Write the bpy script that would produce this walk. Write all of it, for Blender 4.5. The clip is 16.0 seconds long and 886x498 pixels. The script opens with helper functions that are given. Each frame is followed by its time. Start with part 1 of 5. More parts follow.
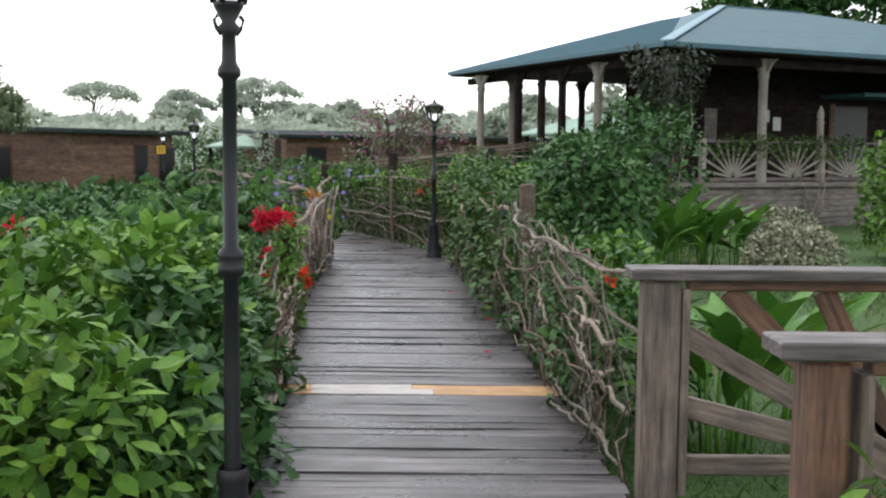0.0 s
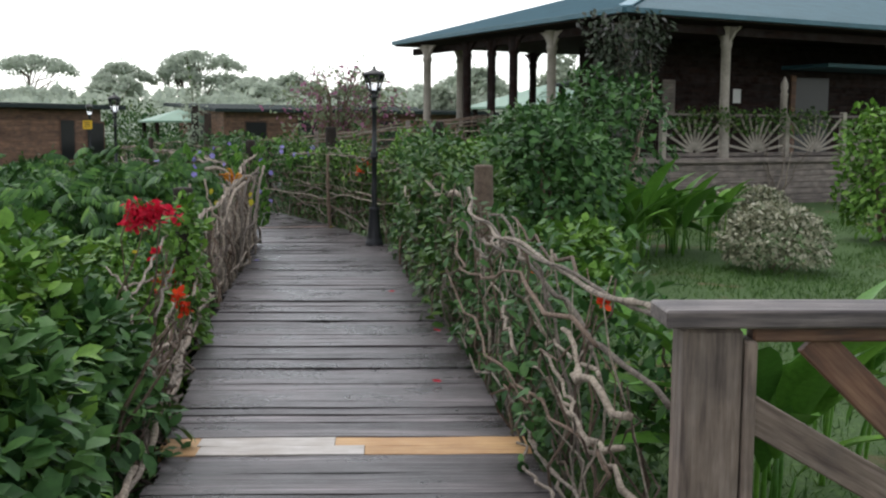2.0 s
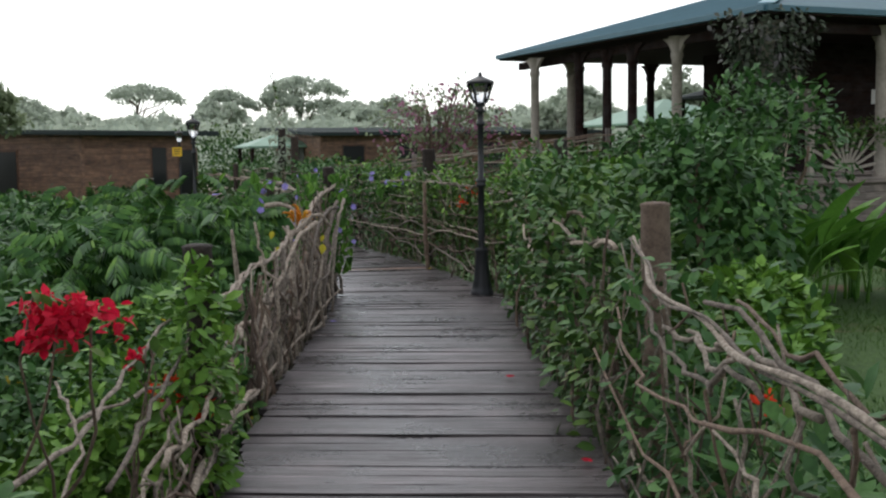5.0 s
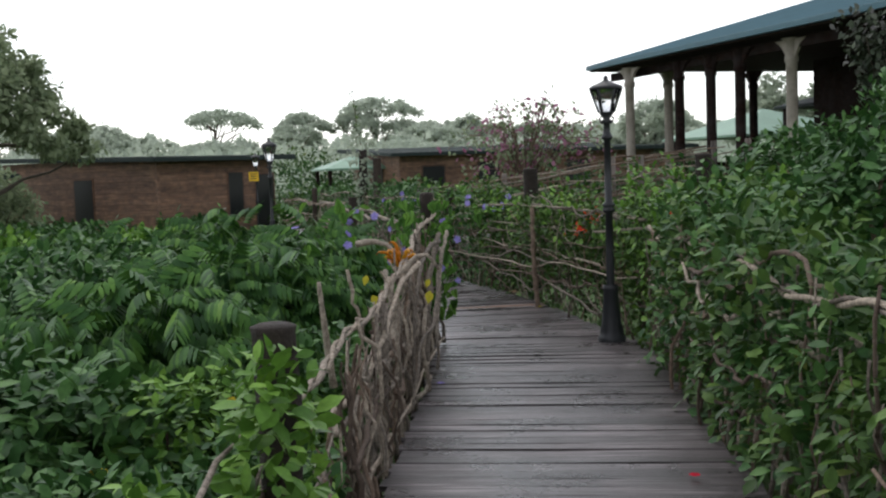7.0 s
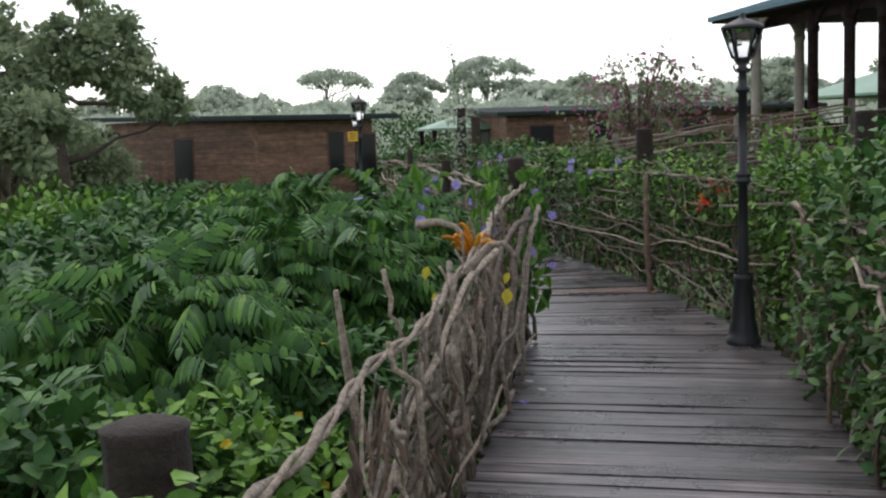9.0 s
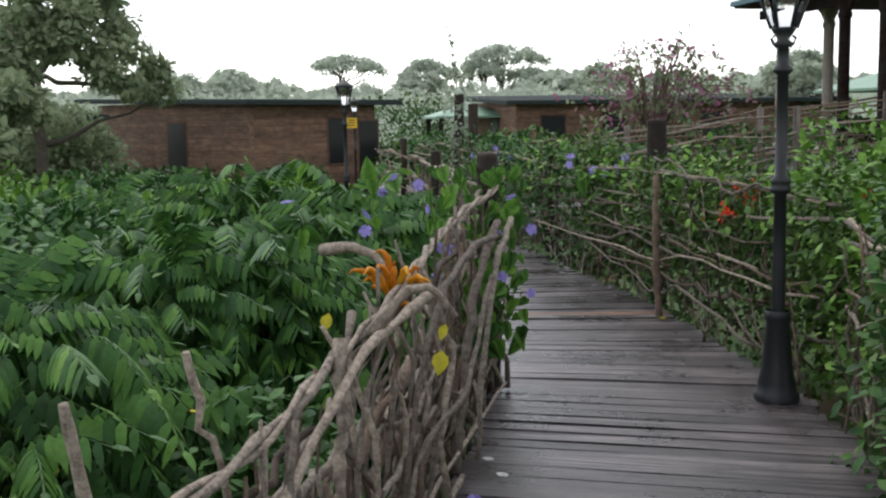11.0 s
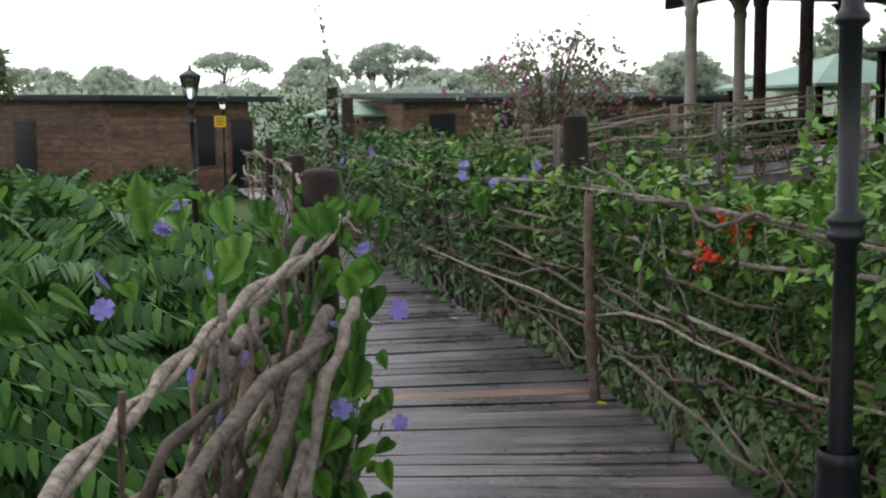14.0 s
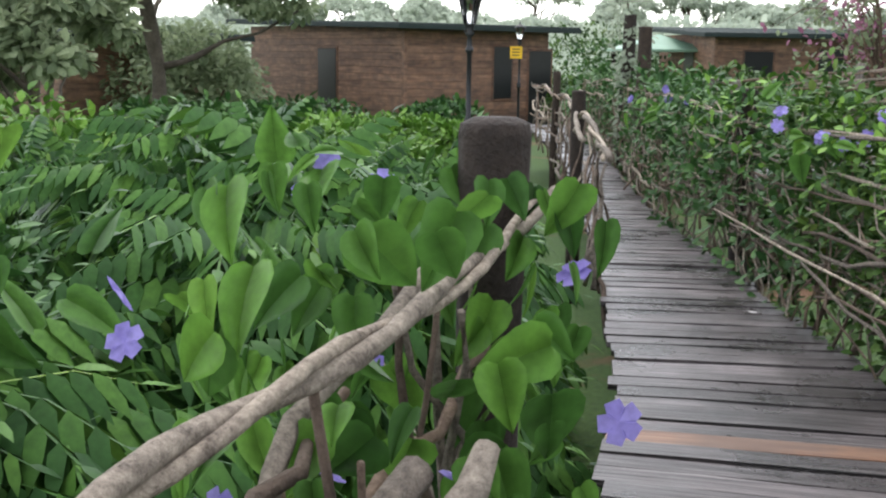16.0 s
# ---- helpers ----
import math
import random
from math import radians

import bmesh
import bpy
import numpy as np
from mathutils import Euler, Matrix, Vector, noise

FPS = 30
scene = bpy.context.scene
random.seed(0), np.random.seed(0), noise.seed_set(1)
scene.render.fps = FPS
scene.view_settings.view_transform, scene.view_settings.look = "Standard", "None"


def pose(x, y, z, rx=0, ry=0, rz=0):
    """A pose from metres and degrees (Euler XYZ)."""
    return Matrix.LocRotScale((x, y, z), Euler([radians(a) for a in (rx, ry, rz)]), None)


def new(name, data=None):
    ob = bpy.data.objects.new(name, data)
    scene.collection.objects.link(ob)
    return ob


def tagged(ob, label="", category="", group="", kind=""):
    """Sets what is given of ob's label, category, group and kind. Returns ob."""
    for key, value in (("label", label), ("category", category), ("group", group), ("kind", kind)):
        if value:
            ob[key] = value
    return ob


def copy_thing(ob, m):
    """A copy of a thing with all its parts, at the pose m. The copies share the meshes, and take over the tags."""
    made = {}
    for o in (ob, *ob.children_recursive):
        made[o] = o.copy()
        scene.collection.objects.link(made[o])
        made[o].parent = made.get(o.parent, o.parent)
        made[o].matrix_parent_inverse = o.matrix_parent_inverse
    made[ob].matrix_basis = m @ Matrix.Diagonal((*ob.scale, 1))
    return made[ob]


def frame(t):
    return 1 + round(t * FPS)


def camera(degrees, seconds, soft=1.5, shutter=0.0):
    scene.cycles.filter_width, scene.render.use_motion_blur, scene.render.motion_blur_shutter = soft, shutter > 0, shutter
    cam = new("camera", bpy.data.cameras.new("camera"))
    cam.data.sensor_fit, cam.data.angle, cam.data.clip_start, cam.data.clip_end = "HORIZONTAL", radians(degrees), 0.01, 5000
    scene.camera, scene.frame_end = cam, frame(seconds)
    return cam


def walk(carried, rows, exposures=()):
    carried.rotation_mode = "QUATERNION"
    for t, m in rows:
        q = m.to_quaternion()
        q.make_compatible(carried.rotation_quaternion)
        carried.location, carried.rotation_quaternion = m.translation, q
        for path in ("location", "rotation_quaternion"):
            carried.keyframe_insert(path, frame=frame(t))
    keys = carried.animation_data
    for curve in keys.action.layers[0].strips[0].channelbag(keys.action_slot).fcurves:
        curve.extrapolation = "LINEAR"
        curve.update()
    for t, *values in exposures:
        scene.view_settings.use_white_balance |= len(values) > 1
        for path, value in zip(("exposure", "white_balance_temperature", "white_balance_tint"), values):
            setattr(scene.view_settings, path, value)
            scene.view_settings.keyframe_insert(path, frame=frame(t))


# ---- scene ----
cam = camera(44.4, 16.0, soft=2.2)
EXPO = 0.9
METRES, EYE, TILT, LEAN, TURN = 14.2, 1.5, 0.0, 0.0, 0.3
ROWS = [
    (0.0, 0.0, 0.0, 0.0, 0.04, -5.06, -0.47),
    (0.5, 0.0039, 0.0277, 0.0003, -0.44, -4.42, -0.23),
    (1.0, 0.007, 0.0578, -0.0008, -0.26, -5.5, 0.6),
    (1.5, 0.0074, 0.0913, -0.0004, 0.78, -5.64, -0.98),
    (2.0, 0.005, 0.1258, -0.0003, -2.74, -6.37, -0.33),
    (2.5, 0.0032, 0.1577, -0.0009, -3.95, -5.27, -0.67),
    (3.0, 0.0022, 0.1882, -0.0018, -2.22, -4.43, -1.19),
    (3.5, 0.0005, 0.22, -0.0006, -1.58, -3.78, 0.67),
    (4.0, 0.0019, 0.2526, 0.0007, 1.14, -3.81, 0.02),
    (4.5, 0.0009, 0.287, 0.0004, 1.11, -4.76, 0.54),
    (5.0, -0.0017, 0.3224, -0.0008, 2.57, -5.23, 0.74),
    (7.5, -0.0372, 0.4717, 0.0015, 8.96, -3.96, 2.58),
    (8.0, -0.0363, 0.4991, 0.0008, 12.59, -5.23, 2.0),
    (8.5, -0.0374, 0.5306, 0.0009, 12.32, -5.84, 2.06),
    (11.0, -0.0393, 0.6861, 0.0001, 13.18, -6.64, 0.88),
    (11.5, -0.0446, 0.7183, -0.0005, 10.73, -6.75, 1.41),
    (12.0, -0.0488, 0.7473, -0.0007, 10.52, -7.39, 1.62),
    (12.5, -0.0527, 0.7767, -0.0007, 6.82, -7.13, 1.57),
    (13.0, -0.0557, 0.8084, -0.0009, 6.31, -6.82, 0.84),
    (13.5, -0.0588, 0.8417, -0.0023, 6.22, -6.35, -0.21),
    (14.0, -0.0626, 0.8748, -0.0019, 7.42, -6.74, 0.78),
    (14.5, -0.0654, 0.9071, -0.0019, 11.73, -6.84, 0.16),
    (15.0, -0.0706, 0.9381, -0.0025, 12.3, -9.18, -0.12),
    (15.5, -0.0734, 0.9662, -0.003, 18.18, -8.29, 0.93),
    (16.0, -0.0763, 0.9918, -0.0051, 23.47, -10.1, -0.76),
]
walk(cam, [(t, pose(0, 0, EYE, TILT, LEAN, TURN) @ pose(METRES * x, METRES * y, METRES * z, 90 + pitch, roll, yaw)) for t, x, y, z, yaw, pitch, roll in ROWS], [(0.0, EXPO + 0.25), (1.0, EXPO), (3.0, EXPO - 0.05), (4.5, EXPO - 0.2), (8.0, EXPO - 0.2), (11.0, EXPO + 0.05), (14.0, EXPO + 0.05), (15.0, EXPO + 0.25), (16.0, EXPO + 0.7)])

# ---- light ----
world = bpy.data.worlds.new("sky")
scene.world = world
world.use_nodes = True
wn = world.node_tree.nodes
wl = world.node_tree.links
sky = wn.new("ShaderNodeTexSky")
sky.sky_type, sky.sun_disc = "NISHITA", False
sky.sun_elevation, sky.sun_rotation = radians(62), radians(-34)
sky.dust_density, sky.air_density, sky.ozone_density = 0.6, 1.0, 1.0
pale = wn.new("ShaderNodeHueSaturation")
pale.inputs["Saturation"].default_value = 0.22
wl.new(sky.outputs[0], pale.inputs["Color"])
wl.new(pale.outputs[0], wn["Background"].inputs["Color"])
wn["Background"].inputs["Strength"].default_value = 0.15
sun = new("sun", bpy.data.lights.new("sun", "SUN"))
sun.data.energy, sun.data.angle, sun.data.color = 0.5, radians(40), (1.0, 0.96, 0.9)
sun.matrix_world = Matrix.Translation((-6, 26, 32)) @ Vector((4, -6, -14)).to_track_quat("-Z", "Y").to_matrix().to_4x4()

# ---- materials ----


def base_mat(name, rough=0.7, metal=0.0):
    m = bpy.data.materials.new(name)
    m.use_nodes = True
    b = m.node_tree.nodes["Principled BSDF"]
    b.inputs["Roughness"].default_value, b.inputs["Metallic"].default_value = rough, metal
    return m, m.node_tree.nodes, m.node_tree.links, b


def ramp_node(n, stops):
    r = n.new("ShaderNodeValToRGB")
    while len(r.color_ramp.elements) < len(stops):
        r.color_ramp.elements.new(0.5)
    for e, (p, c) in zip(r.color_ramp.elements, stops):
        e.position, e.color = p, (*c, 1)
    return r


def mixed(n, l, a, b, fac, mode="MIX"):
    x = n.new("ShaderNodeMix")
    x.data_type, x.blend_type = "RGBA", mode
    for sock, val in ((x.inputs[6], a), (x.inputs[7], b), (x.inputs[0], fac)):
        if hasattr(val, "is_output"):
            l.new(val, sock)
        elif isinstance(val, tuple):
            sock.default_value = (*val, 1)
        else:
            sock.default_value = val
    return x.outputs[2]


def noise_node(n, l, vec, scale, detail=5.0, rough=0.6):
    t = n.new("ShaderNodeTexNoise")
    t.inputs["Scale"].default_value, t.inputs["Detail"].default_value = scale, detail
    t.inputs["Roughness"].default_value = rough
    l.new(vec, t.inputs["Vector"])
    return t.outputs["Fac"]


def bumped(n, l, b, height, strength, dist=0.01):
    k = n.new("ShaderNodeBump")
    k.inputs["Strength"].default_value, k.inputs["Distance"].default_value = strength, dist
    l.new(height, k.inputs["Height"])
    l.new(k.outputs[0], b.inputs["Normal"])


def wood(name, dark, mid, light, stretch=(2.0, 45.0, 45.0), rough=0.6, per_piece=0.45, bump=0.5, stain=(0.05, 0.045, 0.045), damp=0.0):
    """Weathered timber: grain along local x, stains, tone from piece to piece."""
    m, n, l, b = base_mat(name, rough)
    tc, info = n.new("ShaderNodeTexCoord"), n.new("ShaderNodeObjectInfo")
    add = n.new("ShaderNodeVectorMath")
    l.new(tc.outputs["Object"], add.inputs[0])
    off = n.new("ShaderNodeMath")
    off.operation = "MULTIPLY"
    off.inputs[1].default_value = 37.0
    l.new(info.outputs["Random"], off.inputs[0])
    l.new(off.outputs[0], add.inputs[1])
    mp = n.new("ShaderNodeMapping")
    mp.inputs["Scale"].default_value = stretch
    l.new(add.outputs[0], mp.inputs["Vector"])
    grain = noise_node(n, l, mp.outputs[0], 1.0, 6.0, 0.65)
    blot = noise_node(n, l, add.outputs[0], 3.5, 4.0)
    r = ramp_node(n, [(0.34, dark), (0.5, mid), (0.68, light)])
    l.new(grain, r.inputs[0])
    br = ramp_node(n, [(0.35, (0, 0, 0)), (0.65, (1, 1, 1))])
    l.new(blot, br.inputs[0])
    inv = n.new("ShaderNodeMath")
    inv.operation = "MULTIPLY"
    inv.inputs[1].default_value = 0.55
    l.new(br.outputs[0], inv.inputs[0])
    c = mixed(n, l, r.outputs[0], stain, inv.outputs[0])
    if damp:  # broad damp patches across the boards
        geo = n.new("ShaderNodeNewGeometry")
        dr = ramp_node(n, [(0.42, (0, 0, 0)), (0.62, (damp, damp, damp))])
        l.new(noise_node(n, l, geo.outputs["Position"], 1.6, 6.0, 0.7), dr.inputs[0])
        c = mixed(n, l, c, stain, dr.outputs[0])
        # drying cracks along the grain
        mc = n.new("ShaderNodeMapping")
        mc.inputs["Scale"].default_value = (1.1, 70.0, 70.0)
        l.new(add.outputs[0], mc.inputs["Vector"])
        cr = ramp_node(n, [(0.37, (0.2, 0.18, 0.18)), (0.48, (1, 1, 1))])
        l.new(noise_node(n, l, mc.outputs[0], 1.0, 3.0, 0.5), cr.inputs[0])
        c = mixed(n, l, c, cr.outputs[0], 1.0, "MULTIPLY")
    tone = ramp_node(n, [(0.0, (1 - per_piece,) * 3), (1.0, (1 + per_piece * 0.6,) * 3)])
    l.new(info.outputs["Random"], tone.inputs[0])
    c = mixed(n, l, c, tone.outputs[0], 1.0, "MULTIPLY")
    l.new(c, b.inputs["Base Color"])
    rr = n.new("ShaderNodeMapRange")
    rr.inputs[3].default_value, rr.inputs[4].default_value = rough - 0.15, rough + 0.2
    l.new(blot, rr.inputs[0])
    gloss = rr.outputs[0]
    if damp:  # rain still standing in the damp patches
        wet = n.new("ShaderNodeMapRange")
        wet.inputs[2].default_value, wet.inputs[3].default_value, wet.inputs[4].default_value = damp, 1.0, 0.55
        l.new(dr.outputs[0], wet.inputs[0])
        mul = n.new("ShaderNodeMath")
        mul.operation = "MULTIPLY"
        l.new(gloss, mul.inputs[0])
        l.new(wet.outputs[0], mul.inputs[1])
        gloss = mul.outputs[0]
    l.new(gloss, b.inputs["Roughness"])
    bumped(n, l, b, grain, bump, 0.006)
    return m


def bark(name, dark, light, scale=14.0):
    m, n, l, b = base_mat(name, 0.85)
    tc, info = n.new("ShaderNodeTexCoord"), n.new("ShaderNodeObjectInfo")
    g = noise_node(n, l, tc.outputs["Object"], scale * 1.6, 8.0, 0.8)
    g2 = noise_node(n, l, tc.outputs["Object"], scale * 7, 4.0, 0.7)
    r = ramp_node(n, [(0.32, dark), (0.68, light)])
    l.new(g, r.inputs[0])
    tone = ramp_node(n, [(0.0, (0.5, 0.47, 0.44)), (0.5, (0.95, 0.92, 0.88)), (1.0, (1.4, 1.33, 1.22))])
    l.new(info.outputs["Random"], tone.inputs[0])
    c = mixed(n, l, r.outputs[0], tone.outputs[0], 1.0, "MULTIPLY")
    l.new(c, b.inputs["Base Color"])
    bumped(n, l, b, g2, 1.0, 0.012)
    return m


def leafy(name, stops, rough=0.48, through_light=0.1):
    """Leaf: colour from leaf to leaf, mottling, light that shines through."""
    m, n, l, b = base_mat(name, rough)
    b.inputs["Specular IOR Level"].default_value = 0.16
    geo, tc = n.new("ShaderNodeNewGeometry"), n.new("ShaderNodeTexCoord")
    r = ramp_node(n, stops)
    big = noise_node(n, l, geo.outputs["Position"], 1.1, 3.0)
    av = n.new("ShaderNodeMath")
    av.operation = "MULTIPLY_ADD"
    av.inputs[1].default_value = 0.62
    sc = n.new("ShaderNodeMath")
    sc.operation = "MULTIPLY"
    sc.inputs[1].default_value = 0.38
    l.new(big, sc.inputs[0])
    l.new(sc.outputs[0], av.inputs[2])
    own, sm, fr = n.new("ShaderNodeObjectInfo"), n.new("ShaderNodeMath"), n.new("ShaderNodeMath")
    fr.operation = "FRACT"
    l.new(geo.outputs["Random Per Island"], sm.inputs[0])
    l.new(own.outputs["Random"], sm.inputs[1])
    l.new(sm.outputs[0], fr.inputs[0])
    l.new(fr.outputs[0], av.inputs[0])
    l.new(av.outputs[0], r.inputs[0])
    fine = noise_node(n, l, geo.outputs["Position"], 40.0, 3.0)
    tone = ramp_node(n, [(0.3, (0.75, 0.75, 0.75)), (0.7, (1.15, 1.15, 1.1))])
    l.new(fine, tone.inputs[0])
    c = mixed(n, l, r.outputs[0], tone.outputs[0], 1.0, "MULTIPLY")
    l.new(c, b.inputs["Base Color"])
    tr = n.new("ShaderNodeBsdfTranslucent")
    l.new(c, tr.inputs["Color"])
    mx = n.new("ShaderNodeMixShader")
    mx.inputs[0].default_value = through_light
    l.new(b.outputs[0], mx.inputs[1])
    l.new(tr.outputs[0], mx.inputs[2])
    l.new(mx.outputs[0], n["Material Output"].inputs["Surface"])
    return m


def painted(name, col, rough=0.5, metal=0.0, vary=0.2, scale=6.0):
    m, n, l, b = base_mat(name, rough, metal)
    tc = n.new("ShaderNodeTexCoord")
    g = noise_node(n, l, tc.outputs["Object"], scale, 7.0, 0.7)
    r = ramp_node(n, [(0.3, tuple(v * (1 - vary) for v in col)), (0.7, tuple(min(1, v * (1 + vary)) for v in col))])
    l.new(g, r.inputs[0])
    l.new(r.outputs[0], b.inputs["Base Color"])
    bumped(n, l, b, g, 0.15, 0.004)
    return m


M_DECK = wood("weathered_deck_wood", (0.035, 0.027, 0.028), (0.145, 0.12, 0.125), (0.36, 0.315, 0.32), rough=0.4, per_piece=0.5, bump=0.9, damp=0.8)
M_DECK_RED = wood("reddish_deck_wood", (0.14, 0.06, 0.03), (0.26, 0.12, 0.06), (0.36, 0.2, 0.12), rough=0.5, per_piece=0.1)
M_NEW = wood("new_yellow_pine", (0.42, 0.22, 0.09), (0.56, 0.33, 0.14), (0.66, 0.43, 0.2), rough=0.55, per_piece=0.1, stain=(0.4, 0.22, 0.1))
M_PALE = wood("whitewashed_board", (0.4, 0.36, 0.33), (0.6, 0.56, 0.52), (0.72, 0.68, 0.65), rough=0.6, per_piece=0.1, stain=(0.4, 0.35, 0.3))
M_RAIL = wood("weathered_rail_wood", (0.12, 0.085, 0.065), (0.27, 0.205, 0.16), (0.41, 0.33, 0.27), stretch=(3, 38, 38), rough=0.7, per_piece=0.15)
M_RAIL_RED = wood("red_brown_rail_wood", (0.08, 0.04, 0.025), (0.19, 0.09, 0.05), (0.3, 0.17, 0.1), stretch=(3, 38, 38), rough=0.65, per_piece=0.15)
M_CAP = wood("dark_handrail_wood", (0.05, 0.04, 0.04), (0.16, 0.13, 0.12), (0.3, 0.26, 0.24), stretch=(2.5, 40, 40), rough=0.5, per_piece=0.1)
M_SIDING = wood("brown_siding_wood", (0.16, 0.082, 0.05), (0.27, 0.145, 0.09), (0.37, 0.215, 0.14), stretch=(1.2, 14, 14), rough=0.65, per_piece=0.25)
# dark wood, its colour lowered further to carry the restaurant interior's shade
M_DARK_SHADED = wood("shade_deepened_stained_wood", (0.009, 0.005, 0.004), (0.019, 0.009, 0.007), (0.036, 0.018, 0.013), stretch=(1.5, 16, 16), rough=0.8, per_piece=0.2)
M_DARK_SHADED.node_tree.nodes["Principled BSDF"].inputs["Specular IOR Level"].default_value = 0.08
M_SKIRT = wood("grey_skirt_wood", (0.1, 0.08, 0.07), (0.22, 0.18, 0.155), (0.33, 0.28, 0.25), stretch=(1.2, 30, 30), rough=0.7, per_piece=0.3)
M_COLUMN = painted("cream_column_paint", (0.29, 0.255, 0.215), 0.7, vary=0.3, scale=5)
M_BARK = bark("pale_vine_bark", (0.06, 0.045, 0.038), (0.56, 0.49, 0.42), 20.0)
M_BARK_D = bark("brown_branch_bark", (0.07, 0.047, 0.035), (0.25, 0.185, 0.145))
M_STUMP = bark("dark_post_bark", (0.012, 0.008, 0.007), (0.06, 0.042, 0.034), 9.0)
M_TRUNK = bark("tree_bark", (0.07, 0.06, 0.05), (0.2, 0.17, 0.14), 5.0)
M_IRON = painted("black_painted_iron", (0.009, 0.01, 0.013), 0.45, 0.0, 0.3)
M_ROOF = painted("blue_green_roof_metal", (0.05, 0.13, 0.165), 0.55, 0.0, 0.16, 1.5)
M_HIP = painted("pale_blue_hip_flashing", (0.2, 0.34, 0.4), 0.5, 0.0, 0.1, 2)
M_ROOF_G = painted("dark_green_roof_metal", (0.014, 0.026, 0.024), 0.8, 0.0, 0.3, 1.0)
M_ROOF_L = painted("pale_green_roof_metal", (0.2, 0.33, 0.24), 0.5, 0.1, 0.15, 1.0)
M_SIGN = painted("yellow_sign_paint", (0.8, 0.48, 0.02), 0.5)
M_INK = painted("dark_sign_ink", (0.03, 0.03, 0.03), 0.6)
M_PAPER = painted("white_paper", (0.7, 0.7, 0.68), 0.8, vary=0.05)
M_RED = leafy("crimson_bracts", [(0.2, (0.42, 0.008, 0.03)), (0.6, (0.66, 0.012, 0.05)), (0.9, (0.78, 0.04, 0.09))], 0.6, 0.35)
M_ORANGE = leafy("orange_red_petals", [(0.2, (0.6, 0.03, 0.012)), (0.8, (0.8, 0.08, 0.025))], 0.6, 0.35)
M_PURPLE = leafy("lavender_petals", [(0.2, (0.24, 0.19, 0.58)), (0.8, (0.42, 0.36, 0.8))], 0.55, 0.35)
M_WHITEF = leafy("white_petals", [(0.2, (0.7, 0.68, 0.7)), (0.8, (0.85, 0.82, 0.85))], 0.55, 0.3)
M_YELLOWF = leafy("yellow_petals", [(0.2, (0.75, 0.55, 0.03)), (0.8, (0.85, 0.7, 0.1))], 0.55, 0.35)
M_MAGENTA = leafy("dull_magenta_bracts", [(0.2, (0.28, 0.1, 0.18)), (0.8, (0.5, 0.24, 0.36))], 0.6, 0.35)
M_BROMEL = leafy("orange_bromeliad_leaf", [(0.15, (0.5, 0.16, 0.01)), (0.6, (0.72, 0.3, 0.02)), (0.9, (0.65, 0.42, 0.04))], 0.35, 0.25)
M_YLEAF = leafy("yellow_green_leaf", [(0.2, (0.35, 0.33, 0.02)), (0.8, (0.55, 0.48, 0.04))], 0.4, 0.3)
M_HEDGE = leafy("bright_hedge_leaf", [(0.15, (0.045, 0.11, 0.02)), (0.45, (0.1, 0.22, 0.035)), (0.75, (0.17, 0.32, 0.042)), (0.95, (0.29, 0.43, 0.065))])
M_DARKLEAF = leafy("deep_green_leaf", [(0.15, (0.022, 0.065, 0.02)), (0.5, (0.05, 0.125, 0.035)), (0.85, (0.1, 0.21, 0.055))])
M_PINNATE = leafy("feathery_leaf", [(0.15, (0.02, 0.06, 0.018)), (0.5, (0.05, 0.13, 0.03)), (0.8, (0.11, 0.235, 0.045)), (0.97, (0.32, 0.46, 0.085))], 0.45)
M_HEART = leafy("heart_vine_leaf", [(0.15, (0.03, 0.085, 0.02)), (0.45, (0.075, 0.18, 0.035)), (0.75, (0.14, 0.3, 0.05)), (0.95, (0.25, 0.44, 0.08))], 0.4, 0.3)
M_VINELEAF = leafy("fence_vine_leaf", [(0.12, (0.022, 0.052, 0.015)), (0.5, (0.055, 0.115, 0.026)), (0.8, (0.11, 0.195, 0.04)), (0.97, (0.22, 0.14, 0.05))])
M_FRESH = leafy("fresh_green_leaf", [(0.15, (0.05, 0.12, 0.02)), (0.5, (0.11, 0.235, 0.035)), (0.85, (0.2, 0.36, 0.06))])
M_GINGER = leafy("broad_ginger_leaf", [(0.15, (0.05, 0.14, 0.025)), (0.6, (0.11, 0.26, 0.04)), (0.95, (0.2, 0.38, 0.06))], 0.36)
M_VARIEG = leafy("variegated_leaf", [(0.15, (0.06, 0.1, 0.04)), (0.5, (0.3, 0.3, 0.2)), (0.85, (0.55, 0.52, 0.42))], 0.5)
M_GREY = leafy("grey_vine_leaf", [(0.15, (0.03, 0.045, 0.03)), (0.6, (0.075, 0.095, 0.06)), (0.92, (0.16, 0.14, 0.16))], 0.6)
# distance haze is mixed into this leaf colour, far paler than real foliage
M_FAR_HAZE = leafy("haze_paled_forest_leaf", [(0.15, (0.42, 0.48, 0.41)), (0.5, (0.49, 0.55, 0.46)), (0.9, (0.56, 0.62, 0.52))], 0.9, 0.5)
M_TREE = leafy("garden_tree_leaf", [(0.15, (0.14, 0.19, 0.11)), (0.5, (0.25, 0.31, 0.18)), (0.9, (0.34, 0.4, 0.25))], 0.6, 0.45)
# mid-distance foliage, lightened in its colour to stand for haze
M_MID_HAZE = leafy("haze_paled_tree_leaf", [(0.15, (0.36, 0.41, 0.33)), (0.5, (0.43, 0.49, 0.39)), (0.9, (0.5, 0.55, 0.44))], 0.8, 0.5)
M_GRASSB = leafy("lawn_blade", [(0.15, (0.035, 0.085, 0.018)), (0.6, (0.065, 0.145, 0.026)), (0.95, (0.13, 0.2, 0.045))], 0.6)
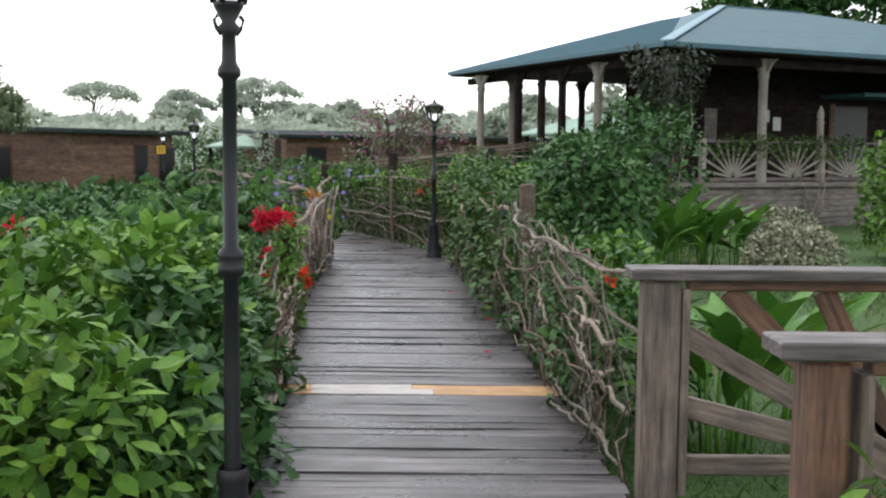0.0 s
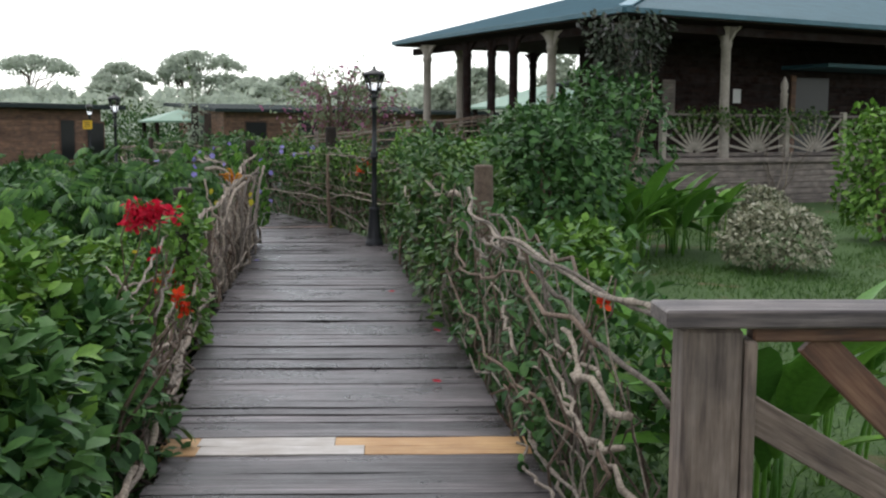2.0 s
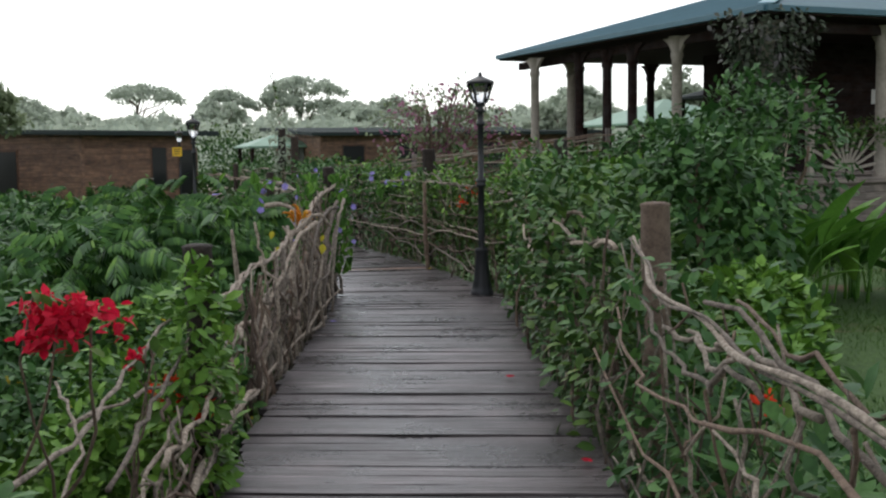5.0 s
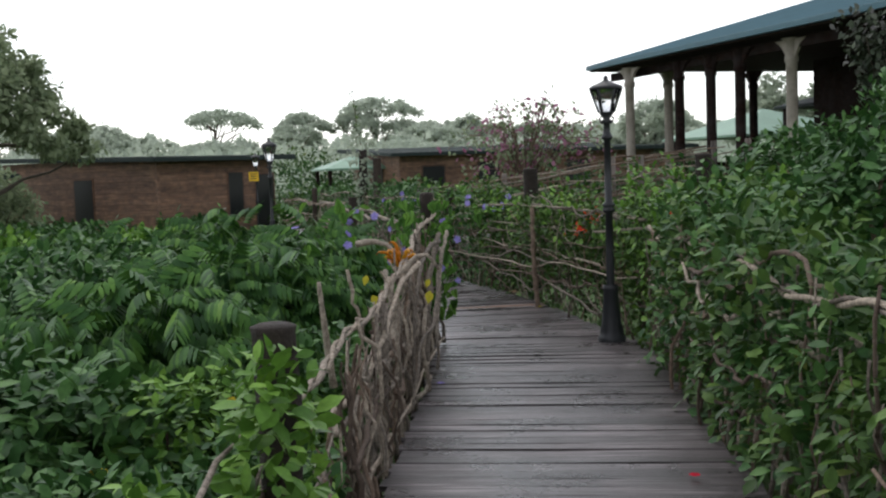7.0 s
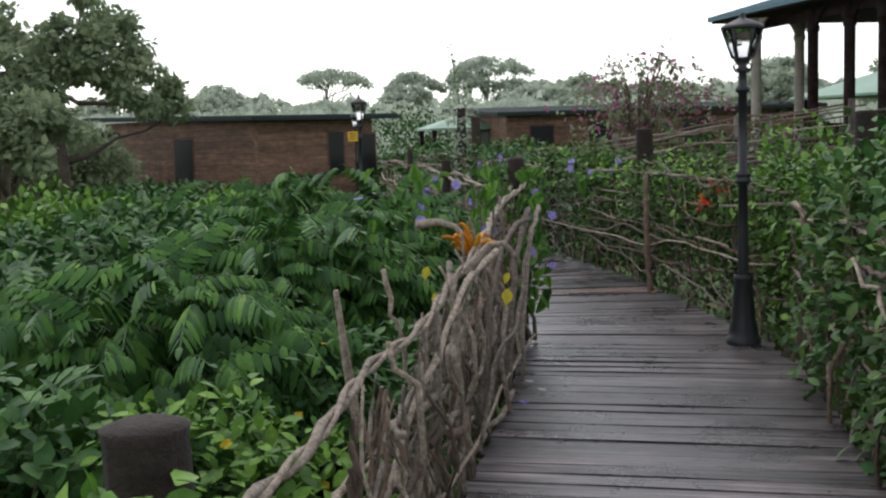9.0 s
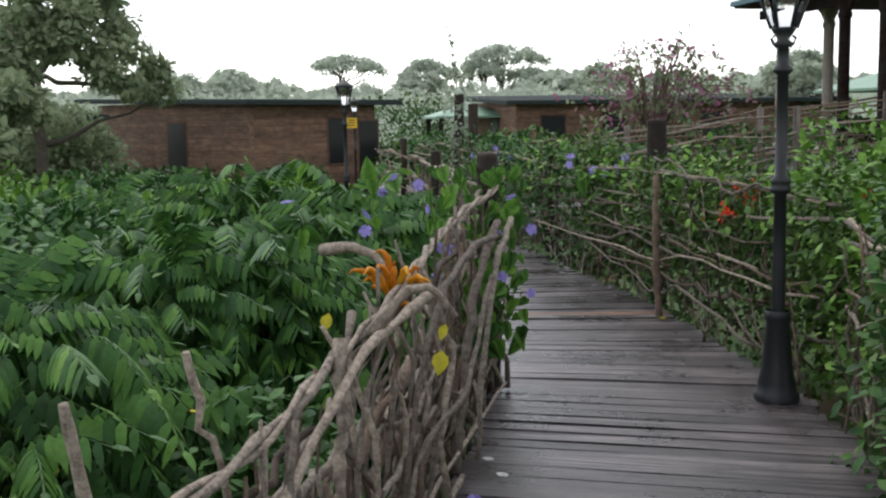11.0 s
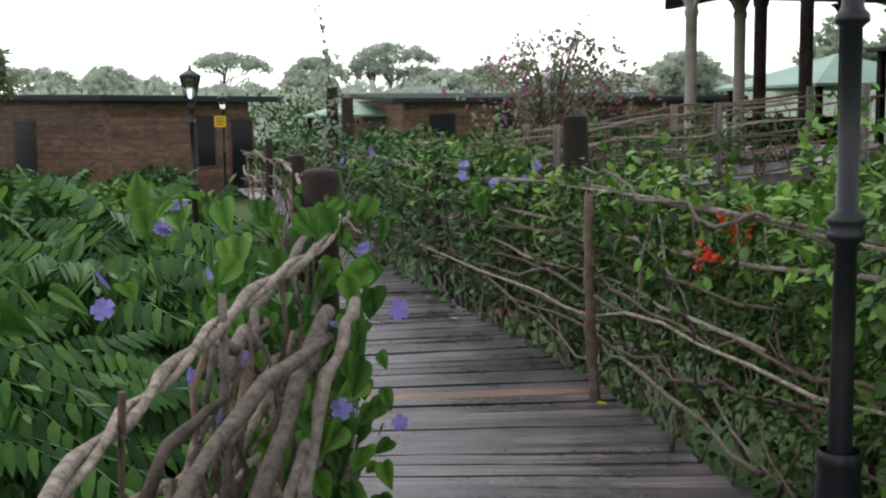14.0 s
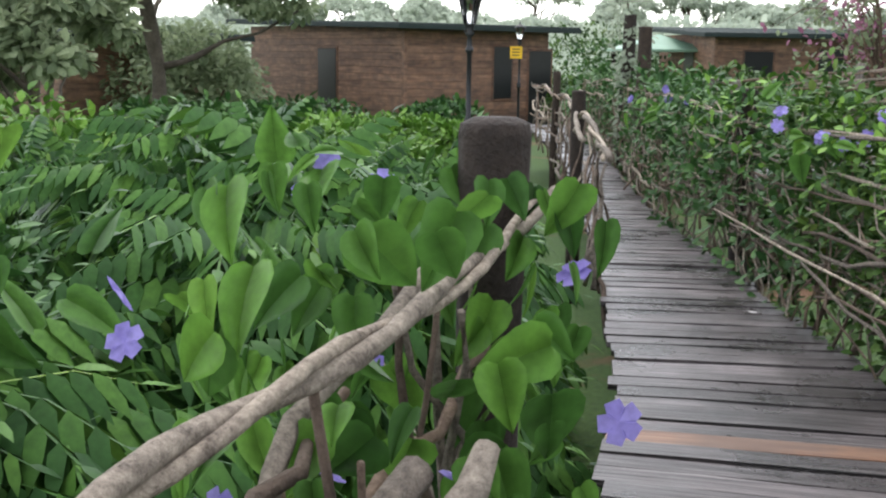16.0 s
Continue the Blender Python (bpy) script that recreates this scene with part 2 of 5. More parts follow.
m, n, l, b = base_mat("clear_lantern_glass", 0.05)
b.inputs["Transmission Weight"].default_value, b.inputs["IOR"].default_value = 1.0, 1.1
M_GLASS = m
M_WINDOW = painted("dark_window_screen", (0.012, 0.013, 0.015), 0.35)

# earth and short turf
m, n, l, b = base_mat("turf_and_earth", 0.9)
geo = n.new("ShaderNodeNewGeometry")
g1 = noise_node(n, l, geo.outputs["Position"], 0.55, 6.0, 0.65)
g2 = noise_node(n, l, geo.outputs["Position"], 22.0, 6.0, 0.7)
rg = ramp_node(n, [(0.3, (0.03, 0.065, 0.016)), (0.55, (0.06, 0.12, 0.025)), (0.75, (0.1, 0.17, 0.04))])
l.new(g2, rg.inputs[0])
rs = ramp_node(n, [(0.56, (0, 0, 0)), (0.66, (1, 1, 1))])
l.new(g1, rs.inputs[0])
l.new(mixed(n, l, rg.outputs[0], (0.17, 0.09, 0.05), rs.outputs[0]), b.inputs["Base Color"])
bumped(n, l, b, g2, 0.8, 0.03)
M_GROUND = m

# ---- building blocks ----


def part(name, bm, material, parent=None, label="", smooth=False):
    me = bpy.data.meshes.new(name)
    bm.to_mesh(me)
    bm.free()
    me.materials.append(material)
    if smooth:
        me.shade_smooth()
    ob = new(name, me)
    ob.parent = parent
    if label:
        ob["label"] = label
    return ob


def raw(name, verts, faces, material, parent=None, label="", smooth=False):
    """A mesh object from arrays: verts (n, 3), faces (m, 3)."""
    verts, faces = np.asarray(verts, dtype=np.float32), np.asarray(faces, dtype=np.int32)
    me = bpy.data.meshes.new(name)
    k = faces.shape[1]
    me.vertices.add(len(verts))
    me.vertices.foreach_set("co", verts.ravel())
    me.loops.add(faces.size)
    me.loops.foreach_set("vertex_index", faces.ravel())
    me.polygons.add(len(faces))
    me.polygons.foreach_set("loop_start", np.arange(0, faces.size, k, dtype=np.int32))
    me.polygons.foreach_set("loop_total", np.full(len(faces), k, dtype=np.int32))
    me.update(calc_edges=True)
    me.validate()
    me.materials.append(material)
    if smooth:
        me.shade_smooth()
    ob = new(name, me)
    ob.parent = parent
    if label:
        ob["label"] = label
    return ob


def thing(name, at=(0, 0, 0), label="", category="", group="", kind="", rz=0.0):
    ob = new(name)
    ob.empty_display_size = 0.2
    ob.matrix_basis = pose(*at, 0, 0, rz)
    return tagged(ob, label, category, group, kind)


def box(bm, lo, hi, bevel=0.0, m=None):
    """A box from corner to corner with bevelled edges, turned by m."""
    lo, hi = Vector(lo), Vector(hi)
    made = bmesh.ops.create_cube(bm, size=1.0, matrix=Matrix.Translation((lo + hi) / 2) @ Matrix.Diagonal((*(hi - lo), 1)))
    vs = made["verts"]
    if bevel:
        es = list({e for v in vs for e in v.link_edges})
        out = bmesh.ops.bevel(bm, geom=es, offset=bevel, segments=1, affect="EDGES", clamp_overlap=True)
        vs = list({v for f in out["faces"] for v in f.verts} | {v for v in vs if v.is_valid})
    if m is not None:
        bmesh.ops.transform(bm, matrix=m, verts=[v for v in vs if v.is_valid])
    return bm


def boxed(lo, hi, bevel=0.004, m=None):
    return box(bmesh.new(), lo, hi, bevel, m)


def beam(a, b, w, h, bevel=0.006):
    """A squared timber from a to b, its local x along it."""
    a, b = Vector(a), Vector(b)
    d = b - a
    q = d.to_track_quat("X", "Z").to_matrix().to_4x4()
    bm = boxed((-d.length / 2, -w / 2, -h / 2), (d.length / 2, w / 2, h / 2), bevel)
    return bm, Matrix.Translation((a + b) / 2) @ q


def timber(name, a, b, w, h, material, parent, label="", bevel=0.006):
    bm, m = beam(a, b, w, h, bevel)
    ob = part(name, bm, material, parent, label)
    ob.matrix_basis = m
    return ob


def lathe(profile, seg=20, sq=False):
    """A turned shape from (radius, height) pairs."""
    vs, fs = [], []
    for r, z in profile:
        for i in range(seg):
            a = 2 * math.pi * (i + 0.5) / seg
            vs.append((r * math.cos(a), r * math.sin(a), z))
    for k in range(len(profile) - 1):
        for i in range(seg):
            j = (i + 1) % seg
            a, b_, c, d = k * seg + i, k * seg + j, (k + 1) * seg + j, (k + 1) * seg + i
            fs += [(a, b_, c), (a, c, d)]
    return vs, fs


def tube(points, radii, seg=6, seed=0):
    """A knobbly limb through the points."""
    rs = np.random.RandomState(seed)
    p = np.asarray(points, dtype=float)
    r = np.asarray(radii, dtype=float) * (1 + 0.24 * rs.uniform(-1, 1, len(p)))
    t = np.gradient(p, axis=0)
    t /= np.linalg.norm(t, axis=1)[:, None] + 1e-9
    ref = np.where(np.abs(t[:, 2:3]) > 0.9, np.array([[1.0, 0, 0]]), np.array([[0, 0, 1.0]]))
    u = np.cross(ref, t)
    u /= np.linalg.norm(u, axis=1)[:, None] + 1e-9
    v = np.cross(t, u)
    ang = np.linspace(0, 2 * np.pi, seg, endpoint=False)
    ring = p[:, None] + r[:, None, None] * (np.cos(ang)[None, :, None] * u[:, None] + np.sin(ang)[None, :, None] * v[:, None])
    n_ = len(p)
    idx = np.arange(n_ * seg).reshape(n_, seg)
    a, d = idx[:-1], idx[1:]
    b_, c = np.roll(a, -1, 1), np.roll(d, -1, 1)
    f = np.concatenate([np.stack([a, b_, c], -1).reshape(-1, 3), np.stack([a, c, d], -1).reshape(-1, 3)])
    verts = np.concatenate([ring.reshape(-1, 3), p[:1], p[-1:]])
    s, e = n_ * seg, n_ * seg + 1
    caps = [(s, (i + 1) % seg, i) for i in range(seg)] + [(e, (n_ - 1) * seg + i, (n_ - 1) * seg + (i + 1) % seg) for i in range(seg)]
    return verts, np.concatenate([f, np.array(caps)])


def wiggly(a, b, rs, amp=0.05, steps=9, sag=0.0):
    """A crooked line from a to b."""
    a, b = np.asarray(a, float), np.asarray(b, float)
    s = np.linspace(0, 1, steps)[:, None]
    p = a + (b - a) * s
    w = rs.normal(0, 1, (steps, 3))
    w = (w + np.roll(w, 1, 0) + np.roll(w, -1, 0)) / 1.8
    env = np.sin(np.pi * np.clip(s, 0.04, 0.96)) ** 0.5
    p = p + w * amp * env
    p[:, 2] -= (sag * 4 * s * (1 - s))[:, 0]
    return p


# leaf shapes: tip along +y, up along +z; triangles
def outline_leaf(widths, length=1.0, fold=0.18, droop=0.15):
    """A leaf blade with a folded midrib from half-widths along its length."""
    k = len(widths)
    vs, fs = [], []
    for i, w in enumerate(widths):
        y = i / (k - 1) * length
        z = -droop * (y / length) ** 2 * length
        vs += [(-w, y, z + fold * w), (0, y, z), (w, y, z + fold * w)]
    for i in range(k - 1):
        a = 3 * i
        for q in (0, 1):
            fs += [(a + q, a + q + 1, a + q + 4), (a + q, a + q + 4, a + q + 3)]
    return np.array(vs, float), np.array(fs)


OVAL = outline_leaf([0.02, 0.24, 0.26, 0.01], 1.0)
def heart():
    """A heart-shaped blade with two lobes behind the stalk, cupped and drooping at the tip."""
    side = [(0.14, -0.07), (0.29, -0.03), (0.38, 0.13), (0.36, 0.34), (0.25, 0.6), (0.11, 0.84)]
    mid = [(0, 0), (0, 0.3), (0, 0.62), (0, 1.0)]
    vs = [(x, y, -0.22 * y * y) for x, y in mid]
    for k in (-1, 1):
        vs += [(k * x, y, 0.3 * x - 0.22 * y * y - 0.5 * x * x) for x, y in side]
    fs = []
    for o in (4, 10):
        fs += [(0, o, o + 1), (0, o + 1, o + 2), (0, o + 2, 1), (1, o + 2, o + 3), (1, o + 3, 2), (2, o + 3, o + 4), (2, o + 4, o + 5), (2, o + 5, 3)]
    return np.array(vs), np.array(fs)


HEARTL = heart()
CARD = (np.array([(-0.3, 0, 0), (0.35, 0.1, 0.05), (0.25, 0.9, -0.05), (-0.2, 0.8, 0.1)], float), np.array([(0, 1, 2), (0, 2, 3)]))


def frond(pairs=8, leaflet=0.26):
    """A feather leaf: paired drooping leaflets along an arching stalk."""
    vs, fs = [], []
    for i in range(pairs + 1):
        s = (i + 1.2) / (pairs + 1.2)
        y, z = s * 0.95, 0.12 * math.sin(s * 2.4) - 0.3 * s * s
        size = leaflet * (0.75 + 0.5 * math.sin(math.pi * s))
        for side in ((-1, 1) if i < pairs else (0,)):
            a = len(vs)
            if side:
                d, w = Vector((side * 0.6, 0.32, -0.85)).normalized(), Vector((-side * 0.35, 0.9, 0))
            else:
                d, w = Vector((0, 1, -0.4)).normalized(), Vector((1, 0, 0))
            o = Vector((0, y, z))
            for far, wide, up in ((0, 0, 0), (0.25, 0.17, 0.02), (0.68, 0.15, -0.03), (1, 0, -0.14), (0.68, -0.15, -0.03), (0.25, -0.17, 0.02), (0.45, 0, 0.06)):
                vs.append(o + d * size * far + w * size * wide + Vector((0, 0, up * size)))
            fs += [(a + k, a + (k + 1) % 6, a + 6) for k in range(6)]
    a = len(vs)
    for s in (0, 0.35, 0.7, 1.0):
        z = 0.12 * math.sin(s * 2.4) - 0.3 * s * s
        vs += [Vector((-0.008, s * 0.95, z)), Vector((0.008, s * 0.95, z))]
    for k in range(3):
        q = a + 2 * k
        fs += [(q, q + 1, q + 3), (q, q + 3, q + 2)]
    return np.array([tuple(v) for v in vs]), np.array(fs)


FROND = frond()


def flower_shape(petals=5):
    vs, fs = [], []
    for i in range(petals):
        a = 2 * math.pi * i / petals
        c, s = math.cos(a), math.sin(a)
        k = len(vs)
        for x, y, z in ((0, 0, -0.1), (-0.4, 0.45, 0.1), (-0.34, 0.92, 0.02), (0.34, 0.92, 0.02), (0.4, 0.45, 0.1)):
            vs.append((c * x - s * y, s * x + c * y, z))
        fs += [(k, k + 4, k + 3), (k, k + 3, k + 2), (k, k + 2, k + 1)]
    return np.array(vs, float), np.array(fs)


FLOWER = flower_shape()


def scatter(shape, pos, tips, ups, sizes):
    """Copies of a leaf shape at pos, tip along tips, face towards ups."""
    v, f = shape
    pos, tips, ups = np.asarray(pos, float), np.asarray(tips, float), np.asarray(ups, float)
    y = tips / (np.linalg.norm(tips, axis=1)[:, None] + 1e-9)
    x = np.cross(y, ups)
    x /= np.linalg.norm(x, axis=1)[:, None] + 1e-9
    z = np.cross(x, y)
    rot = np.stack([x, y, z], axis=2) * np.asarray(sizes, float)[:, None, None]
    verts = np.einsum("nij,kj->nki", rot, v) + pos[:, None]
    faces = f[None] + (np.arange(len(pos)) * len(v))[:, None, None]
    return verts.reshape(-1, 3), faces.reshape(-1, 3)


def lumps(p, freq, seed):
    """Smooth pseudo-random swell for arrays of places, about -1 to 1."""
    rs = np.random.RandomState(seed)
    out = np.zeros(len(p))
    for i in range(5):
        k = rs.normal(0, 1, 3)
        k *= freq * (1 + 0.7 * i) / np.linalg.norm(k)
        out += np.sin(p @ k + rs.uniform(0, 6.28)) / (1 + 0.5 * i)
    return out / 2.2


def leaves_over(shape, surf, normal, size, rs, hang=0.35, spread=0.75, vary=0.35):
    """Leaves on a surface: tips outward and drooping, with scatter."""
    k = len(surf)
    tips = normal * 0.75 + rs.normal(0, spread, (k, 3))
    tips[:, 2] -= hang
    ups = normal * 0.6 + np.array([0, 0, 0.8]) + rs.normal(0, 0.3, (k, 3))
    if shape is FROND:  # arching stalks, leaflets hanging
        tips = normal * np.array([1, 1, 0.12]) + rs.normal(0, 0.34, (k, 3)) * np.array([1, 1, 0.6]) - np.array([0, 0, 0.08])
        ups = np.array([0, 0, 1.0]) + rs.normal(0, 0.15, (k, 3))
    return scatter(shape, surf, tips, ups, size * (1 + vary * rs.uniform(-1, 1, k)))


def shrub(name, at, radii, count, shape, size, material, label, category="shrub", seed=1, group="", rough=0.22, freq=3.0, hang=0.35, stems=6, full=0.35, stem_mat=None):
    """A bush: stems from the ground and a lumpy crown of leaves."""
    rs = np.random.RandomState(seed)
    rx, ry, h = radii
    root = thing(name, at, label, category, group)
    d = rs.normal(0, 1, (count, 3))
    d /= np.linalg.norm(d, axis=1)[:, None]
    d[:, 2] = np.where(d[:, 2] < -0.55, -d[:, 2], d[:, 2])
    ext = np.array([rx, ry, h * 0.58])
    p = d * ext
    swell = 1 + rough * lumps(p + seed, freq, seed) + rough * 0.5 * lumps(p, freq * 3, seed + 5)
    depth = 1 - full * rs.uniform(0, 1, count) ** 2.0
    p = p * (swell * depth)[:, None] + np.array([0, 0, h * 0.45])
    p[:, 2] = np.maximum(p[:, 2], 0.02)
    nrm = d / ext
    nrm /= np.linalg.norm(nrm, axis=1)[:, None]
    raw("leaves", *leaves_over(shape, p, nrm, size, rs, hang), material, root)
    for i in range(stems):
        e = p[rs.randint(count)] * np.array([0.8, 0.8, 0.9])
        pts = wiggly((rs.uniform(-0.15, 0.15) * rx, rs.uniform(-0.15, 0.15) * ry, -0.05), e, rs, 0.04 * h, 7)
        raw("stem", *tube(pts, np.linspace(0.022, 0.006, 7) * max(0.6, h), 5, seed + i), stem_mat or M_BARK_D, root)
    return root


def along(path, s):
    """Points on a polyline at fractions s, with its direction."""
    path = np.asarray(path, float)
    seg = np.linalg.norm(np.diff(path, axis=0), axis=1)
    cum = np.concatenate([[0], np.cumsum(seg)]) / seg.sum()
    p = np.stack([np.interp(s, cum, path[:, i]) for i in range(path.shape[1])], 1)
    k = np.clip(np.searchsorted(cum, s, "right") - 1, 0, len(seg) - 1)
    d = (np.diff(path, axis=0) / seg[:, None])[k]
    return p, d


def hedge(name, path, half, z0, z1, count, shape, size, material, label, seed=1, rough=0.16, hang=0.3, category="hedge", full=0.3, group="", stems=0, freq=2.5):
    """A long hedge: leaves over a lumpy bank along a line on the ground."""
    rs = np.random.RandomState(seed)
    root = thing(name, (*path[0][:2], z0), label, category, group)
    p, d = along(np.array(path, float)[:, :2], rs.uniform(0, 1, count))
    side = np.stack([d[:, 1], -d[:, 0]], 1)
    a = rs.uniform(-0.1, math.pi + 0.1, count)
    ca, sa = np.cos(a), np.sin(a)
    ca, sa = np.sign(ca) * np.abs(ca) ** 0.6, np.sign(sa) * np.abs(sa) ** 0.6
    k = 1 - full * rs.uniform(0, 1, count) ** 1.6
    q = np.concatenate([p, (z0 + (z1 - z0) * np.maximum(sa, 0))[:, None]], 1)
    k = k * (1 + rough * lumps(q, freq, seed) + 0.5 * rough * lumps(q, freq * 3, seed + 3))
    pos = np.concatenate([p + side * (half * ca * k)[:, None], (z0 + (z1 - z0) * np.maximum(sa, 0) * k)[:, None]], 1)
    pos += rs.normal(0, 0.02, pos.shape)
    nrm = np.concatenate([side * ca[:, None], sa[:, None]], 1)
    pos -= np.array([*path[0][:2], z0])
    raw("leaves", *leaves_over(shape, pos, nrm, size, rs, hang), material, root)
    for i in range(stems):
        j = rs.randint(count)
        e = pos[j]
        pts = wiggly((e[0] + rs.uniform(-0.2, 0.2), e[1] + rs.uniform(-0.3, 0.3), 0.0), e, rs, 0.05, 8)
        raw("stem", *tube(pts, np.linspace(0.014, 0.006, 8), 5, seed + i), M_BARK_D, root)
    return root

# ---- ground ----


def ground_z(x, y):
    """Height of the land: a lawn to the east, lower ground to the west."""
    w = 1 / (1 + math.exp(-(x + 2.4) * 1.6)) if abs(x) < 60 else float(x > 0)
    far = min(1.0, max(0.0, (y - 30) / 25))
    west = -1.0 + 0.3 * far
    return west + (-0.34 - west) * w


xs = [-3000, -800, -250, -90, -40, -25, -16, -11, -8, -6, -4.5, -3.5, -2.8, -2.2, -1.6, -1, 0, 1.5, 3, 6, 10, 18, 40, 120, 600, 3000]
ys = [-3000, -600, -120, -40, -15, -5, 0, 4, 8, 12, 16, 20, 24, 28, 33, 40, 50, 65, 90, 150, 300, 800, 3000]
gv = [(x, y, ground_z(x, y) + (0.03 * math.sin(x * 1.3 + y) if abs(x) < 30 and abs(y) < 60 else 0)) for y in ys for x in xs]
nx = len(xs)
gf = [(j * nx + i, j * nx + i + 1, (j + 1) * nx + i + 1, (j + 1) * nx + i) for j in range(len(ys) - 1) for i in range(nx - 1)]
tagged(raw("ground", gv, gf, M_GROUND, smooth=True), "green turf and reddish earth round the boardwalk", "ground", kind="structure")

# ---- boardwalk edges ----
LEFT = [(-0.8, -2), (-0.8, 3), (-0.85, 4.7), (-1.0, 6.9), (-1.3, 9.4), (-1.42, 11), (-1.6, 14.2), (-1.74, 15.8), (-2.0, 17.4), (-2.26, 18.7), (-2.75, 20.3), (-3.65, 23), (-5.55, 28.4), (-7.9, 34), (-9.2, 37)]
RIGHT = [(0.82, -2), (0.82, 3), (0.77, 4.74), (0.65, 6.94), (0.55, 8.3), (0.4, 10.3), (0.31, 11.3), (0.2, 12.6), (0.12, 14), (0.06, 15.1), (-0.12, 15.9), (-0.58, 17.25), (-1.0, 18.5), (-2.05, 20.9), (-2.65, 22.3), (-3.4, 24), (-5.0, 28.4), (-7.2, 34), (-8.4, 37)]


def edge_x(edge, y):
    return float(np.interp(y, [p[1] for p in edge], [p[0] for p in edge]))


# ---- restaurant frame: u along its front, v into it ----
RC = Vector((5.04, 25.7, 0))
RU, RV = Vector((0.897, 0.442, 0)).normalized(), Vector((-0.442, 0.897, 0)).normalized()
RZ = math.degrees(math.atan2(0.442, 0.897))
FLOOR_Z = 0.82

# ---- restaurant: local axes u, v, z from the eave corner ----
rest = thing("restaurant", RC, "open-sided wooden restaurant under a blue-green metal roof", "building", rz=RZ)
EZ, AP = 4.14, (10.1, 10.1, 6.75)
UW, VD = 24.0, 11.4


def roof_face(bm, corners, step=0.2, rib=0.022):
    """A sloping metal sheet with raised ribs running up the slope."""
    a, b_, c, d = [Vector(p) for p in corners]
    nrm = (b_ - a).cross(d - a).normalized()
    vs = [bm.verts.new(p) for p in (a, b_, c, d)]
    vs2 = [bm.verts.new(p - nrm * 0.05) for p in (a, b_, c, d)]
    bm.faces.new(vs)
    bm.faces.new(vs2[::-1])
    for i in range(4):
        j = (i + 1) % 4
        bm.faces.new((vs[i], vs2[i], vs2[j], vs[j]))
    up = ((d + c) / 2 - (a + b_) / 2)
    e = (b_ - a).normalized()
    up = (up - e * up.dot(e))
    lo0, lo1 = 0.0, (b_ - a).length
    t0, t1 = (d - a).dot(e), (c - a).dot(e)
    k = step / 2
    while k < lo1:
        f = 1.0
        if k < t0:
            f = k / t0
        elif k > t1:
            f = (lo1 - k) / (lo1 - t1)
        if f > 0.03:
            p = a + e * k
            q = p + up * f
            w = e * 0.025
            r = [bm.verts.new(s) for s in (p - w, p + nrm * rib, p + w, q + w, q + nrm * rib, q - w)]
            bm.faces.new((r[0], r[1], r[4], r[5]))
            bm.faces.new((r[1], r[2], r[3], r[4]))
        k += step


roof = bmesh.new()
N = (UW - 10.1, 10.1, 6.75)
back = 20.2
roof_face(roof, ((0, 0, EZ), (UW, 0, EZ), N, AP))
roof_face(roof, ((0, VD, EZ), (0, 0, EZ), AP, (6.5, VD, 5.82)))
roof_face(roof, ((UW, 0, EZ), (UW, back, EZ), N, N))
ro = part("roof", roof, M_ROOF, rest, "blue-green ribbed metal roof")
timber("hip_flashing", (0, 0, EZ + 0.03), (10.1, 10.1, 6.79), 0.3, 0.03, M_HIP, ro, "pale blue hip flashing")
timber("gutter", (-0.04, -0.05, EZ - 0.06), (UW, -0.05, EZ - 0.06), 0.1, 0.12, M_ROOF, rest)
timber("gutter", (-0.05, -0.04, EZ - 0.06), (-0.05, VD, EZ - 0.06), 0.1, 0.12, M_ROOF, rest)
timber("ridge_cap", AP, N, 0.3, 0.06, M_ROOF, ro)
part("ceiling", boxed((0.0, 0.0, EZ - 0.16), (UW, VD - 0.02, EZ - 0.075)), M_DARK_SHADED, rest, "dark timber soffit")
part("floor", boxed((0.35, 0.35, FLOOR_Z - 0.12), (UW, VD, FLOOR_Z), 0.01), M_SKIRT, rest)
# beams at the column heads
timber("beam", (0.45, 0.6, EZ - 0.32), (UW, 0.6, EZ - 0.32), 0.14, 0.2, M_DARK_SHADED, rest)
timber("beam", (0.6, 0.45, EZ - 0.32), (0.6, VD - 0.2, EZ - 0.32), 0.14, 0.2, M_DARK_SHADED, rest)
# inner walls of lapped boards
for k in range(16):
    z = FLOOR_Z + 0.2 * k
    timber("wall_board", (4.6, 4.4, z + 0.1), (UW, 4.4, z + 0.1), 0.05, 0.205, M_DARK_SHADED, rest)
part("wall", boxed((4.6, 4.45, FLOOR_Z), (UW, 4.55, EZ - 0.2), 0), M_DARK_SHADED, rest)
part("side_wall", boxed((4.55, 4.42, FLOOR_Z), (4.68, 8.0, EZ - 0.2), 0), M_DARK_SHADED, rest)
for u0, u1, z0, z1 in ((6.98, 7.2, 2.5, 2.86), (7.35, 7.65, 2.25, 2.65)):
    part("notice", boxed((u0, 4.35, z0), (u1, 4.365, z1), 0.002), M_PAPER, rest, "white paper notice")
part("door_frame", boxed((9.6, 4.3, FLOOR_Z), (9.8, 4.37, 3.1), 0.01), M_RAIL_RED, rest, "brown timber door frame")
# solid near-black panel in place of the shade inside the doorway
part("doorway", boxed((9.8, 4.33, FLOOR_Z), (11.2, 4.37, 3.05), 0.01), M_WINDOW, rest, "doorway, its shaded inside a near-black panel")
part("awning", boxed((9.2, 2.6, 3.25), (14, 4.35, 3.36), 0.01, Matrix.Translation((0, 0, 0))), M_ROOF, rest, "small blue-green awning")
part("board_panel", boxed((4.75, 4.33, 1.9), (5.2, 4.37, 2.85), 0.01), M_SKIRT, rest, "pale panel on the wall")


